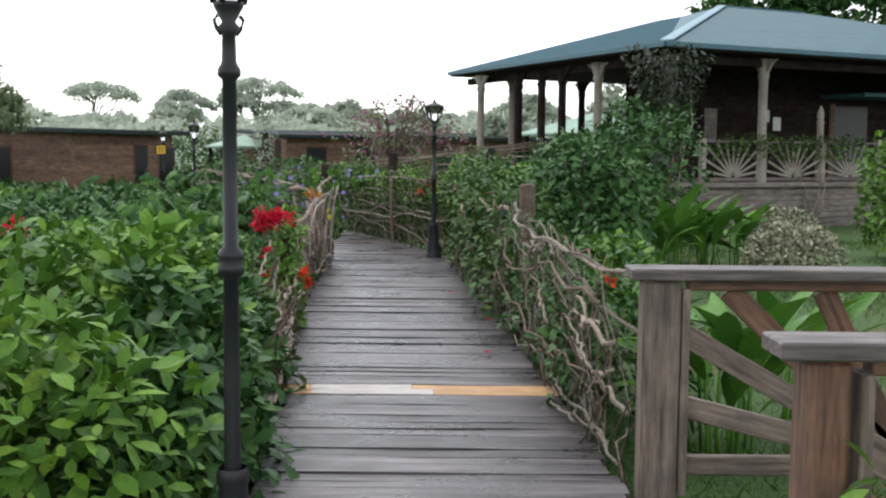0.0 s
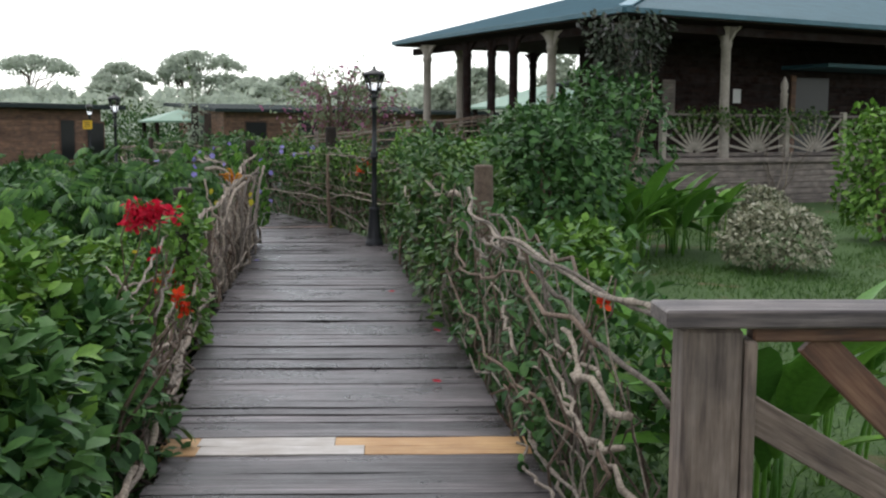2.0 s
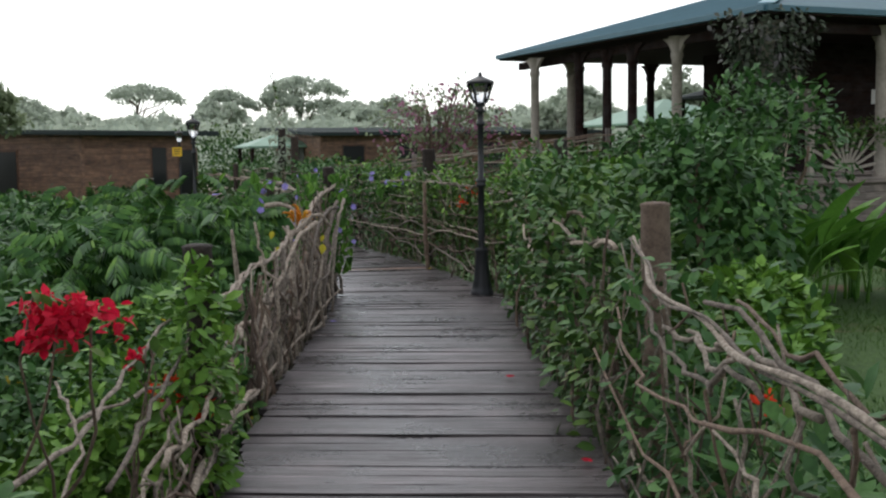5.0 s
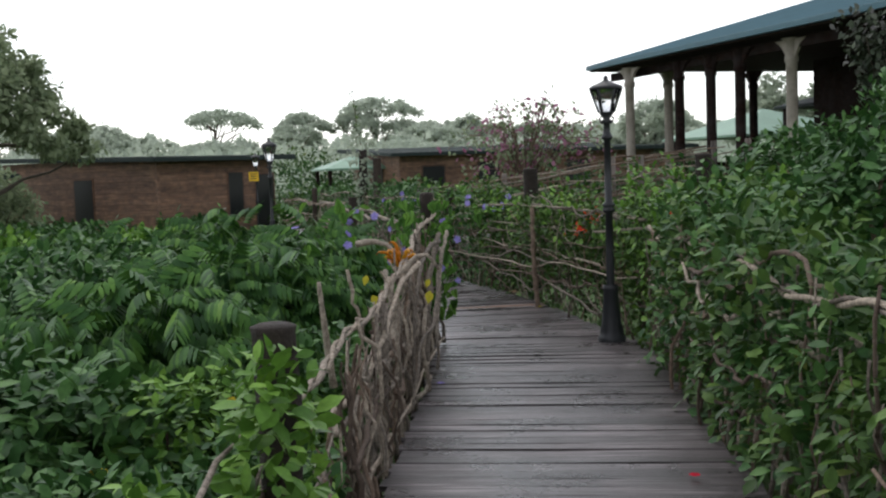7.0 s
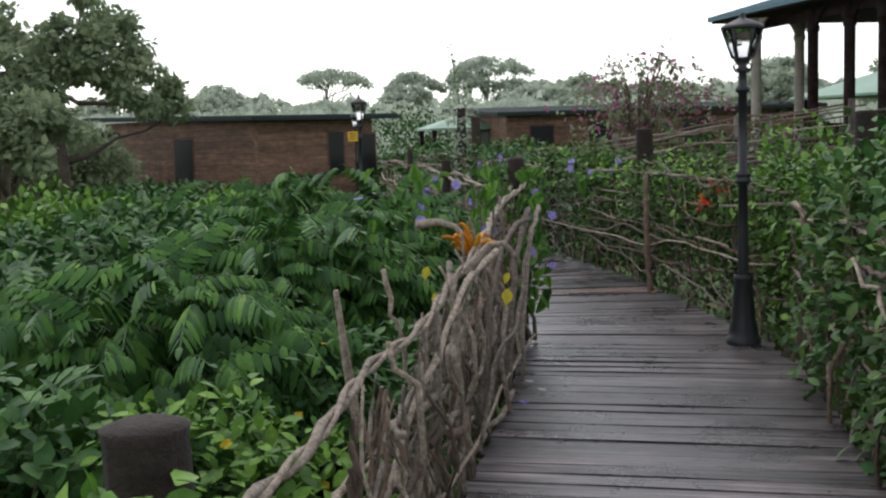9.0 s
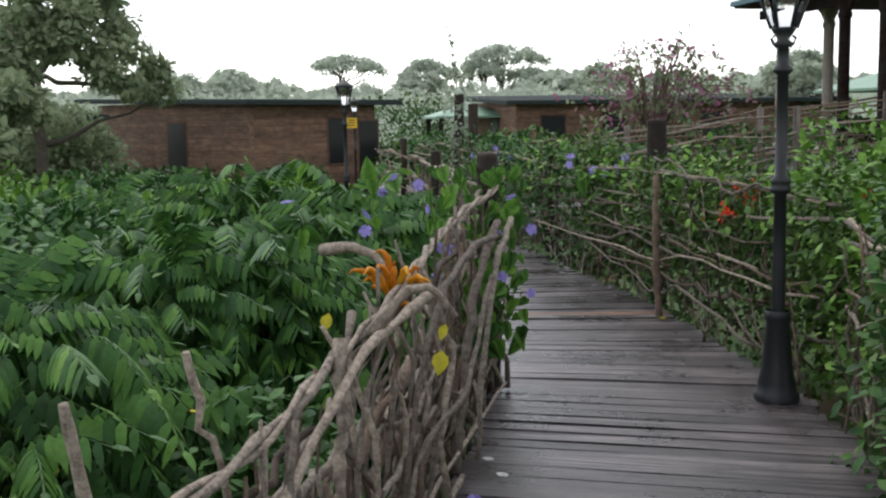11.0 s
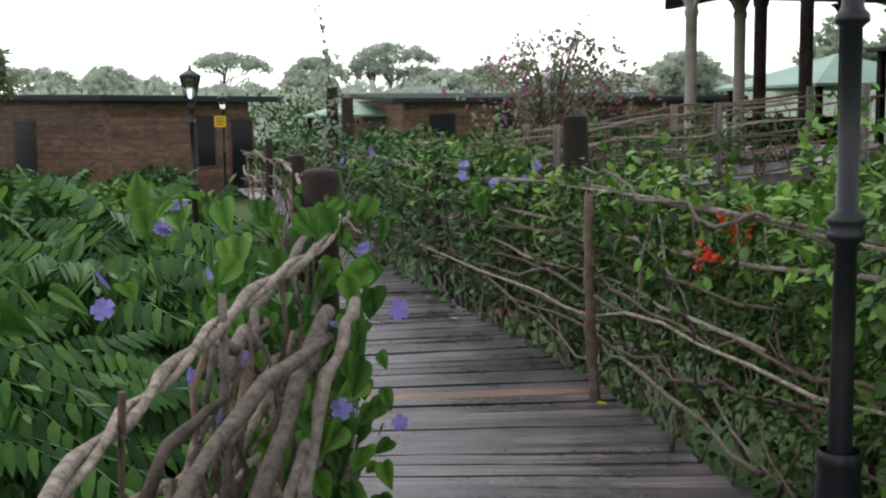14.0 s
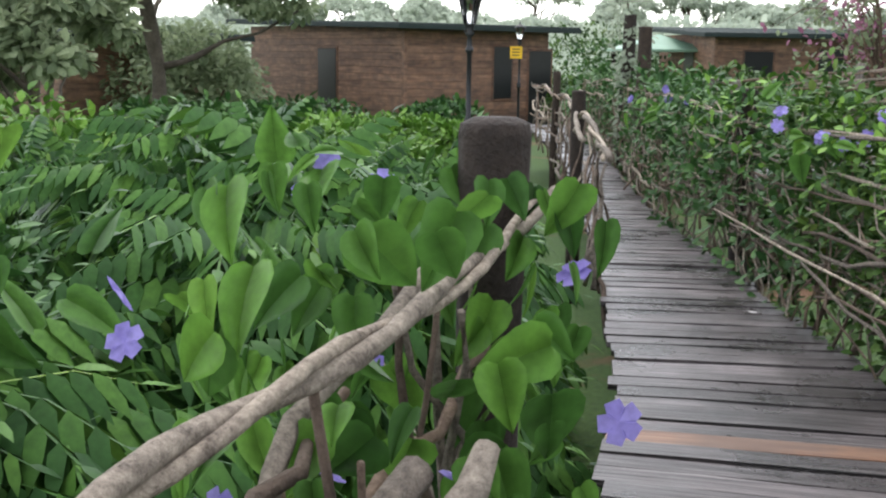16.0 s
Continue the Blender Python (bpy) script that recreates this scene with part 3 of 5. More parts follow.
# dark=True paints a backlit column's shade as near-black wood instead of cream
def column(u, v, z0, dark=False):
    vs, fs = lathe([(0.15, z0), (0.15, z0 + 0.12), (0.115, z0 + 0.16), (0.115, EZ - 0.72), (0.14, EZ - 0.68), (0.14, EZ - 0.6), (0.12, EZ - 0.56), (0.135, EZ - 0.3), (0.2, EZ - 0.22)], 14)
    vs = [(x + u, y + v, z) for x, y, z in vs]
    c = raw("column", vs, fs, M_DARK_SHADED if dark else M_COLUMN, rest, "", True)
    for s in (-1, 1):
        bm = bmesh.new()
        ring = [(0.1, EZ - 0.75), (0.16, EZ - 0.55), (0.3, EZ - 0.36), (0.5, EZ - 0.24), (0.1, EZ - 0.24)]
        a = [bm.verts.new((u - 0.035, v + s * r, z)) for r, z in ring]
        b_ = [bm.verts.new((u + 0.035, v + s * r, z)) for r, z in ring]
        bm.faces.new(a), bm.faces.new(b_[::-1])
        for i in range(5):
            j = (i + 1) % 5
            bm.faces.new((a[i], a[j], b_[j], b_[i]))
        part("bracket", bm, M_DARK_SHADED if dark else M_COLUMN, c)


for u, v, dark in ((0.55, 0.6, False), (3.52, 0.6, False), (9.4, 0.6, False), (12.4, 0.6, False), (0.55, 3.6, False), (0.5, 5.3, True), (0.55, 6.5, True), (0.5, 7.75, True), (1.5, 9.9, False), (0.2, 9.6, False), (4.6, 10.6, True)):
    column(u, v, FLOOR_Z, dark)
# skirt boards under the porch
for k in range(8):
    z = -0.4 + 0.15 * k
    timber("skirt_board", (0.5, 0.5, z + 0.07), (UW, 0.5, z + 0.07), 0.04, 0.142, M_SKIRT, rest)
    timber("skirt_board", (0.5, 0.5, z + 0.07), (0.5, VD, z + 0.07), 0.04, 0.142, M_SKIRT, rest)
part("skirt_backing", boxed((0.54, 0.54, -0.5), (UW, VD, FLOOR_Z - 0.13), 0), M_DARK_SHADED, rest)


def fan_panel(u0, u1, v, z0, z1, parent, material, half=4):
    """Sunburst balusters: slats spread from the foot of the bay's middle."""
    mid, foot = (u0 + u1) / 2, Vector(((u0 + u1) / 2, v, z0 + 0.05))
    for i in range(-half, half + 1):
        a = math.radians(90 - i * 80 / half)
        dx, dz = math.cos(a), math.sin(a)
        reach = min((u1 - u0) / 2 / max(abs(dx), 1e-3), (z1 - z0 - 0.05) / max(dz, 1e-3))
        timber("slat", foot + Vector((dx, 0, dz)) * 0.05, foot + Vector((dx, 0, dz)) * (reach - 0.02), 0.03, 0.06, material, parent, bevel=0.003)


porch = thing("porch_railing", RC, "sunburst wooden porch railing with climbing vine", "railing", rz=RZ)
PU = (1.65, 3.6, 5.6, 7.62, 9.4)
for a in PU:
    part("post", boxed((a - 0.07, 0.53, FLOOR_Z), (a + 0.07, 0.67, 1.9 if a != 7.62 else 1.95), 0.012), M_COLUMN, porch)
for a, b_ in zip(PU, PU[1:]):
    timber("top_rail", (a, 0.6, 1.84), (b_, 0.6, 1.84), 0.1, 0.06, M_SKIRT, porch)
    timber("bottom_rail", (a, 0.6, FLOOR_Z + 0.08), (b_, 0.6, FLOOR_Z + 0.08), 0.06, 0.08, M_SKIRT, porch)
    fan_panel(a + 0.07, b_ - 0.07, 0.6, FLOOR_Z + 0.08, 1.81, porch, M_COLUMN, 5)
# carved newel behind the rail
vs, fs = lathe([(0.09, FLOOR_Z), (0.09, 2.35), (0.11, 2.38), (0.07, 2.45), (0.1, 2.55), (0.09, 2.66), (0.03, 2.8), (0.005, 2.84)], 10)
nw = thing("newel_post", RC, "pale carved newel post on the porch", "post", rz=RZ)
raw("shaft", [(x + 5.9, y + 1.0, z) for x, y, z in vs], fs, M_COLUMN, nw, "", True)


def at_rest(u, v, z=0.0):
    return RC + RU * u + RV * v + Vector((0, 0, z))


# ---- cabins ----


def cabin(name, corner, e, le, w, lw, z0, zr, label, windows_e=(), windows_w=(), rise=0.25):
    """A board-sided cabin with a thin low roof: faces along e and along w from its near corner."""
    e, w = Vector((*e, 0)).normalized(), Vector((*w, 0)).normalized()
    ang = math.degrees(math.atan2(e.y, e.x))
    root = thing(name, (corner[0], corner[1], 0), label, "cabin", rz=ang)
    # local x along e, local y along w
    z = z0
    while z < zr - 0.12:
        timber("siding_board", (0, -0.02, z + 0.1), (le, -0.02, z + 0.1), 0.04, 0.194, M_SIDING, root)
        timber("siding_board", (-0.02, 0, z + 0.1), (-0.02, lw, z + 0.1), 0.04, 0.194, M_SIDING, root)
        z += 0.2
    part("wall", boxed((0, 0, z0), (le, lw, zr - 0.1), 0), M_SIDING, root)
    part("corner_post", boxed((-0.07, -0.07, z0), (0.05, 0.05, zr - 0.1), 0.01), M_SIDING, root)
    rf = bmesh.new()
    roof_face(rf, ((-0.6, -0.6, zr), (le + 0.8, -0.6, zr + 0.02), (le + 0.8, lw + 0.6, zr + rise), (-0.6, lw + 0.6, zr + rise)), 0.3)
    part("roof", rf, M_ROOF_G, root, "dark green metal roof")
    timber("fascia", (-0.62, -0.62, zr - 0.09), (le + 0.8, -0.62, zr - 0.09), 0.04, 0.12, M_ROOF_G, root)
    timber("fascia", (-0.62, -0.62, zr - 0.09), (-0.62, lw + 0.6, zr + rise - 0.09), 0.04, 0.12, M_ROOF_G, root)
    for a, b_, za, zb in windows_e:
        wi = part("window", boxed((a, -0.075, za), (b_, -0.03, zb), 0.01), M_WINDOW, root, "dark screened window")
        part("window_frame", boxed((a - 0.07, -0.06, za - 0.07), (b_ + 0.07, -0.04, zb + 0.07), 0.005), M_RAIL_RED, wi)
    for a, b_, za, zb in windows_w:
        wi = part("window", boxed((-0.075, a, za), (-0.03, b_, zb), 0.01), M_WINDOW, root, "dark screened window")
        part("window_frame", boxed((-0.06, a - 0.08, za - 0.07), (-0.04, b_ + 0.08, zb + 0.07), 0.005), M_RAIL_RED, wi)
    return root


cabin("cabin", (-14.3, 41.3), (0.467, 0.884), 5.4, (-0.884, 0.467), 8.6, -0.9, 2.28, "brown wooden cabin with a dark green metal roof", [(3.2, 3.9, 0.2, 1.7), (4.6, 5.5, -0.8, 1.6)], [(3.35, 4.35, -0.4, 1.6)])
cabin("cabin", (-7.7, 51.6), (0.86, 0.5), 14.0, (-0.5, 0.86), 6, -0.7, 2.3, "long brown wooden cabin behind flowering shrubs", [(1.0, 2.0, 0.7, 1.7), (3.6, 4.6, 0.6, 1.8), (8, 9.2, 0.6, 1.8)], [(2, 3, 0.7, 1.7)], 0.35)
cabin("cabin", (-21.5, 36.0), (0.3, 0.95), 5.0, (-0.95, 0.3), 5, -1.0, 1.9, "brown wooden cabin half hidden by trees")


def pavilion(at, r, z0, z1, z2, material, label):
    root = thing("pavilion", at, label, "pavilion", rz=25)
    bm = bmesh.new()
    base = [bm.verts.new((sx * r, sy * r, z1)) for sx, sy in ((-1, -1), (1, -1), (1, 1), (-1, 1))]
    low = [bm.verts.new((sx * r, sy * r, z1 - 0.08)) for sx, sy in ((-1, -1), (1, -1), (1, 1), (-1, 1))]
    top = bm.verts.new((0, 0, z2))
    for i in range(4):
        j = (i + 1) % 4
        bm.faces.new((base[i], base[j], top))
        bm.faces.new((low[i], low[j], base[j], base[i]))
    bm.faces.new(low[::-1])
    part("roof", bm, material, root, "pale green metal roof")
    for sx, sy in ((-1, -1), (1, -1), (1, 1), (-1, 1)):
        part("post", boxed((sx * r * 0.85 - 0.08, sy * r * 0.85 - 0.08, z0), (sx * r * 0.85 + 0.08, sy * r * 0.85 + 0.08, z1), 0.01), M_DARK_SHADED, root)
    part("back_wall", boxed((-r * 0.8, r * 0.7, z0), (r * 0.8, r * 0.78, z1 - 0.9), 0.01), M_DARK_SHADED, root)


pavilion((6.3, 46.5, 0), 2.6, -0.4, 2.35, 3.3, M_ROOF_L, "pale green roofed garden pavilion")
pavilion((-10.2, 54, 0), 1.6, -0.7, 1.75, 2.3, M_ROOF_L, "small pale green roofed hut")
pavilion((7.6, 38.2, 0), 1.7, -0.4, 3.0, 3.5, M_ROOF_G, "small dark roofed shelter behind the terrace")

# ---- lamps ----


def street_lamp(at, height=2.24, label="black iron lamp post with a glass lantern"):
    root = thing("lamp_post", at, label, "lamp post", "boardwalk lamps")
    vs, fs = lathe([(0.12, 0), (0.12, 0.035), (0.105, 0.05), (0.1, 0.1), (0.085, 0.16), (0.062, 0.42), (0.068, 0.445), (0.068, 0.47), (0.06, 0.485)], 16)
    raw("base", vs, fs, M_IRON, root, "", True)
    vs, fs = lathe([(0.036, 0.48), (0.034, 0.8), (0.032, 1.1), (0.054, 1.115), (0.054, 1.135), (0.046, 1.15), (0.054, 1.165), (0.054, 1.18), (0.031, 1.2), (0.029, 1.72), (0.048, 1.735), (0.048, 1.755), (0.035, 1.77), (0.031, 1.78), (0.028, 1.86), (0.05, 1.88), (0.028, 1.9), (0.06, 1.945), (0.065, 1.96), (0.0, 1.962)], 16)
    raw("pole", vs, fs, M_IRON, root, "", True)
    lan = part("lantern", bmesh.new(), M_IRON, root, "black lantern with clear panes")
    for i in range(6):
        a, b_ = math.pi / 3 * i, math.pi / 3 * (i + 1)
        lo, hi = 0.066, 0.132
        p = [(lo * math.cos(a), lo * math.sin(a), 1.955), (lo * math.cos(b_), lo * math.sin(b_), 1.955), (hi * math.cos(b_), hi * math.sin(b_), 2.15), (hi * math.cos(a), hi * math.sin(a), 2.15)]
        c = np.mean(p, axis=0) * np.array([1, 1, 0])
        c = c / np.linalg.norm(c) * 0.003
        q = [tuple(np.array(s) - c) for s in p]
        g = raw("pane", p + q, [(0, 1, 2, 3), (7, 6, 5, 4), (0, 4, 5, 1), (1, 5, 6, 2), (2, 6, 7, 3), (3, 7, 4, 0)], M_GLASS, lan)
        g.visible_shadow = False
        raw("glazing_bar", *tube([p[0], p[3]], [0.008, 0.008], 5), M_IRON, lan)
    vs, fs = lathe([(0.138, 2.145), (0.148, 2.16), (0.134, 2.175), (0.065, 2.205), (0.03, 2.22), (0.018, 2.235), (0.022, 2.25), (0.0, 2.27)], 12)
    raw("cap", vs, fs, M_IRON, lan, "", True)
    for s in (-1, 1):
        raw("scroll", *tube([(0.03 * s, 0, 1.86), (0.05 * s, 0, 1.88), (0.06 * s, 0, 1.905), (0.045 * s, 0, 1.92)], [0.008] * 4, 5), M_IRON, root)
    return root


l1 = street_lamp((-0.22, 15.68, 0))
copy_thing(l1, pose(-0.69, 3.42, 0, 0, 0, 20) @ Matrix.Diagonal((0.76, 0.76, 1, 1)))
copy_thing(l1, pose(-6.13, 26.14, -1.0, 0, 0, 10) @ Matrix.Diagonal((1, 1, 1.43, 1)))
copy_thing(l1, pose(-10.6, 40.3, -0.92, 0, 0, 40) @ Matrix.Diagonal((1, 1, 1.42, 1)))
sg = thing("sign", (-10.65, 40.2, 0), "small yellow warning sign on a lamp post", "sign")
part("plate", boxed((-0.16, -0.02, 1.38), (0.16, -0.005, 1.68), 0.004), M_SIGN, sg)
for k in range(3):
    part("lettering", boxed((-0.1, -0.024, 1.45 + 0.075 * k), (0.1, -0.021, 1.475 + 0.075 * k), 0), M_INK, sg)
part("clamp", boxed((-0.06, -0.006, 1.5), (0.06, 0.06, 1.54), 0.004), M_IRON, sg)

# ---- gateway railings with sunburst slats ----


def gate_rail(y, x0, label, post_mat, post_w=0.165):
    root = thing("wooden_railing", (x0, y, 0), label, "railing", "sunburst railings")
    w = 2.1
    for x in (0.0, w + 0.16):
        timber("post", (x + 0.0, 0, -0.4), (x + 0.0, 0, 0.955), 0.14, post_w, post_mat, root, bevel=0.012)
    timber("post_facing", (0.105, -0.02, 0.0), (0.105, -0.02, 0.92), 0.1, 0.035, M_RAIL, root)
    timber("top_rail", (0.12, 0, 0.935), (w + 0.1, 0, 0.935), 0.07, 0.05, M_RAIL_RED, root)
    timber("handrail", (-0.14, 0, 0.985), (w + 0.3, 0, 0.985), 0.2, 0.05, M_CAP, root, "dark weathered handrail")
    timber("bottom_rail", (0.1, 0.02, 0.12), (w, 0.02, 0.12), 0.04, 0.09, M_RAIL, root)
    foot = Vector((1.1, 0.02, 0.14))
    for ang, red in ((14, 0), (30, 0), (44, 1), (64, 1), (90, 1), (116, 1), (136, 1), (150, 0), (166, 0)):
        a = radians(180 - ang)
        dx, dz = math.cos(a), math.sin(a)
        reach = min(0.99 / max(abs(dx), 1e-3), 0.77 / max(dz, 1e-3))
        timber("slat", foot + Vector((dx, 0, dz)) * 0.06, foot + Vector((dx, 0, dz)) * reach, 0.035, 0.1, M_RAIL_RED if red else M_RAIL, root, bevel=0.004)
    return root


gate_rail(4.74, 0.93, "weathered wooden railing with sunburst slats", M_RAIL)
gate_rail(2.92, 1.02, "weathered wooden railing with sunburst slats, near end", M_RAIL_RED, 0.12)

# ---- woven fences ----


def twisted(points, r, turns, taper=0.7, k=80, bow=0.012):
    """Two stems wound round each other along a smooth line through the points."""
    p = np.asarray(points, float)
    s = np.linspace(0, 1, k)
    cum = np.concatenate([[0], np.cumsum(np.linalg.norm(np.diff(p, axis=0), axis=1))])
    q = np.stack([np.interp(s, cum / cum[-1], p[:, i]) for i in range(3)], 1)
    for _ in range(4):
        q[1:-1] = (q[:-2] + q[1:-1] * 2 + q[2:]) / 4
    q[:, 0] += bow * np.sin(s * 23)
    q[:, 2] += bow * np.sin(s * 31 + 1)
    size = r * np.linspace(1, taper, k)
    out = []
    for ph, thin in ((0, 1.0), (math.pi, 0.72)):
        a = s * turns * 6.28 + ph + 0.8 * np.sin(s * 9)
        off = np.stack([np.cos(a), np.zeros(k), np.sin(a)], 1) * (size * 0.95)[:, None]
        out.append((q + off, size * thin))
    return out


def woven(name, path, label, seed, top=1.0, verticals=60, longs=16, lean=0.1, thick=1.0, spots=(), tall=(1.1,), mats=(M_BARK, M_BARK_D), rise=((0, 1), (1, 1)), bands=(0.08, 0.3, 0.55, 0.8, 0.97, 1.02), ropes=(), limbs=(), crook=0.038, slim=0.72):
    """A fence woven from crooked vines: long runs bound through uprights."""
    rs = np.random.RandomState(seed)
    root = thing(name, (path[0][0], path[0][1], 0), label, "fence")

    def lift(s):
        return np.interp(s, [q[0] for q in rise], [q[1] for q in rise])

    made = []
    for i in range(verticals):
        s = (i + rs.uniform(0.1, 0.9)) / verticals
        p, d = along(path, np.array([s, min(1, s + rs.uniform(-0.5, 1.2) / 14)]))
        o = np.array([d[0][1], -d[0][0]]) * rs.uniform(-0.11, 0.07)
        h = top * rs.uniform(0.62, 1.12) * lift(s)
        a, b_ = (*(p[0] + o), rs.uniform(-0.25, 0.04)), (*(p[1] - o * 0.6), h)
        r = thick * rs.uniform(0.009, 0.021)
        pts = wiggly(a, b_, rs, crook, 9)
        made.append(("branch", tube(pts, np.linspace(r, r * 0.55, 9), 6, seed + i), mats[int(rs.uniform() < 0.45)]))
    for i in range(longs):
        s0 = rs.uniform(-0.05, 0.85)
        s1 = min(1.0, s0 + rs.uniform(0.16, 0.4))
        s0 = max(0.0, s0)
        k = 16
        p, d = along(path, np.linspace(s0, s1, k))
        band = rs.choice(bands)
        z = top * band + np.clip(np.cumsum(rs.normal(0, 0.03, k)), -0.12, 0.12)
        w = np.clip(np.cumsum(rs.normal(0, 0.018, k)), -0.1, 0.06)
        side = np.stack([d[:, 1], -d[:, 0]], 1) * (w + rs.uniform(-0.1, 0.06))[:, None]
        z = np.clip(z, 0.03, top * 1.16) * lift(np.linspace(s0, s1, k))
        pts = np.concatenate([p + side, z[:, None]], 1)
        r = thick * rs.uniform(0.013, 0.026)
        made.append(("vine", tube(pts, np.linspace(r, r * 0.7, k), 7, seed + 77 + i), mats[int(rs.uniform() < 0.35)]))
    # the top run, two stems wound round each other
    zs = np.linspace(0, 1, 14)
    p, d = along(path, zs)
    runs = ropes or [(np.concatenate([p, ((top + 0.05 * np.sin(zs * 19 + seed)) * lift(zs))[:, None]], 1), 0.016 * thick + 0.003, 7, 1.0)]
    for pts, r, turns, taper in runs:
        for line, size in twisted(pts, r, turns, taper):
            made.append(("top_vine", tube(line, size, 8, seed), mats[0]))
    for i, (pts, r) in enumerate(limbs):
        p = np.array(pts, float)
        q = np.stack([np.interp(np.linspace(0, 1, 16), np.linspace(0, 1, len(p)), p[:, k]) for k in range(3)], 1)
        for _ in range(2):
            q[1:-1] = (q[:-2] + q[1:-1] * 2 + q[2:]) / 4
        q[1:-1] += rs.normal(0, 0.008 if slim > 0.7 else min(0.024, 0.008 * float(np.linalg.norm(p[-1] - p[0]))), (14, 3))
        made.append(("limb", tube(q, np.linspace(r, r * 0.7, 16) * slim, 9, seed + i), mats[(i + 1) % 2 if slim < 0.7 else 0]))
    for nm, (v, f), mt in made:
        raw(nm, np.asarray(v) - np.array([path[0][0], path[0][1], 0]), f, mt, root, "", True)
    for i, (x, y) in enumerate(spots):
        r2 = np.random.RandomState(seed * 3 + i)
        pts = wiggly((x - path[0][0], y - path[0][1], ground_z(x, y) - 0.1), (x - path[0][0] + r2.normal(0, 0.015), y - path[0][1], tall[i % len(tall)]), r2, 0.012, 7)
        pts = np.concatenate([pts, pts[-1:] + np.array([[0, 0, 0.018]]), pts[-1:] + np.array([[0, 0, 0.028]])])
        raw("post", *tube(pts, np.array([0.058, 0.055, 0.06, 0.055, 0.058, 0.062, 0.064, 0.056, 0.034]) * (1.5 if seed == 43 else 1.12), 12, i), M_BARK_D if seed == 31 else M_STUMP, root, "rough timber fence post", True)
    return root


def edge_path(edge, y0, y1, off, step=0.6):
    return [(edge_x(edge, y) + off, y) for y in np.arange(y0, y1 + 0.01, step)]


woven("woven_fence", edge_path(LEFT, 6.2, 10.8, -0.12), "low collapsed fence of bare grey vines under shrubs", 12, 0.98, 46, 20, 0.1, 0.6, rise=((0, 0.22), (0.4, 0.36), (0.7, 0.5), (1, 0.66)), bands=(0.06, 0.3, 0.6, 0.9), crook=0.06,
      ropes=[([(-1.02, 5.9, 0.03), (-1.08, 7.0, 0.1), (-1.22, 8.2, 0.14), (-1.4, 9.8, 0.16), (-1.5, 11.2, 0.1)], 0.017, 6, 0.9)],
      limbs=[([(-1.42, 7.4, 0.56), (-1.4, 8.0, 0.58), (-1.45, 8.6, 0.7), (-1.52, 9.5, 0.76)], 0.014), ([(-1.3, 7.9, 0.42), (-1.4, 8.8, 0.56), (-1.55, 10.2, 0.7)], 0.013), ([(-1.62, 8.4, 0.5), (-1.45, 9.0, 0.52), (-1.4, 9.8, 0.4)], 0.012), ([(-1.2, 7.0, 0.3), (-1.5, 8.2, 0.5), (-1.75, 8.6, 0.62)], 0.011)])
woven("woven_fence", edge_path(LEFT, 10.7, 15.9, -0.1, 0.5), "fence woven from bare grey vines along the boardwalk", 11, 0.98, 125, 30, 0.1, 0.78, [(-1.44, 9.55), (-1.79, 15.74)], (1.04, 1.31), rise=((0, 0.66), (0.12, 0.74), (0.35, 0.8), (0.48, 0.92), (0.55, 0.98), (0.75, 1.0), (1, 1.1)), bands=(0.06, 0.2, 0.4, 0.6, 0.8, 0.95), crook=0.05,
      ropes=[([(-1.58, 10.1, 0.66), (-1.6, 11.2, 0.74), (-1.61, 12.1, 0.79), (-1.62, 12.7, 0.83), (-1.63, 13.2, 0.92), (-1.63, 13.6, 0.995), (-1.69, 14.1, 1.03), (-1.715, 14.56, 1.055), (-1.715, 14.9, 1.09), (-1.7, 15.24, 1.14), (-1.7, 15.78, 1.2)], 0.0142, 10, 0.75)],
      limbs=[([(-1.61, 15.05, 1.0), (-1.62, 14.75, 0.88), (-1.62, 14.35, 0.55), (-1.6, 14.0, 0.05)], 0.034), ([(-1.55, 15.1, 1.02), (-1.56, 14.85, 0.9), (-1.56, 14.5, 0.58), (-1.55, 14.2, 0.05)], 0.024), ([(-1.6, 15.0, 0.94), (-1.6, 14.5, 0.96), (-1.6, 14.0, 0.9), (-1.58, 13.6, 0.78), (-1.56, 13.2, 0.5), (-1.55, 12.9, 0.05)], 0.021), ([(-1.56, 13.5, 0.9), (-1.55, 13.0, 0.86), (-1.55, 12.7, 0.88), (-1.56, 12.3, 0.72), (-1.56, 11.6, 0.5), (-1.55, 11.0, 0.2)], 0.024), ([(-1.7, 13.0, 0.9), (-1.6, 12.6, 0.6), (-1.56, 12.9, 0.2), (-1.55, 13.1, 0.0)], 0.02), ([(-1.7, 11.86, 1.015), (-1.64, 11.95, 0.6), (-1.56, 12.2, 0.0)], 0.015), ([(-1.55, 14.6, 0.8), (-1.53, 13.9, 0.4), (-1.52, 13.2, 0.45), (-1.5, 12.6, 0.1)], 0.018), ([(-1.6, 12.6, 0.9), (-1.56, 12.45, 0.5), (-1.54, 12.4, -0.05)], 0.03), ([(-1.58, 12.2, 0.8), (-1.56, 12.0, 0.5), (-1.52, 12.1, -0.05)], 0.026), ([(-1.66, 13.7, 0.95), (-1.58, 13.9, 0.6), (-1.56, 13.6, 0.3), (-1.55, 13.7, -0.05)], 0.024), ([(-1.5, 11.0, 0.08), (-1.52, 12.0, 0.12), (-1.56, 13.2, 0.1), (-1.6, 14.4, 0.14), (-1.64, 15.4, 0.1)], 0.016)])
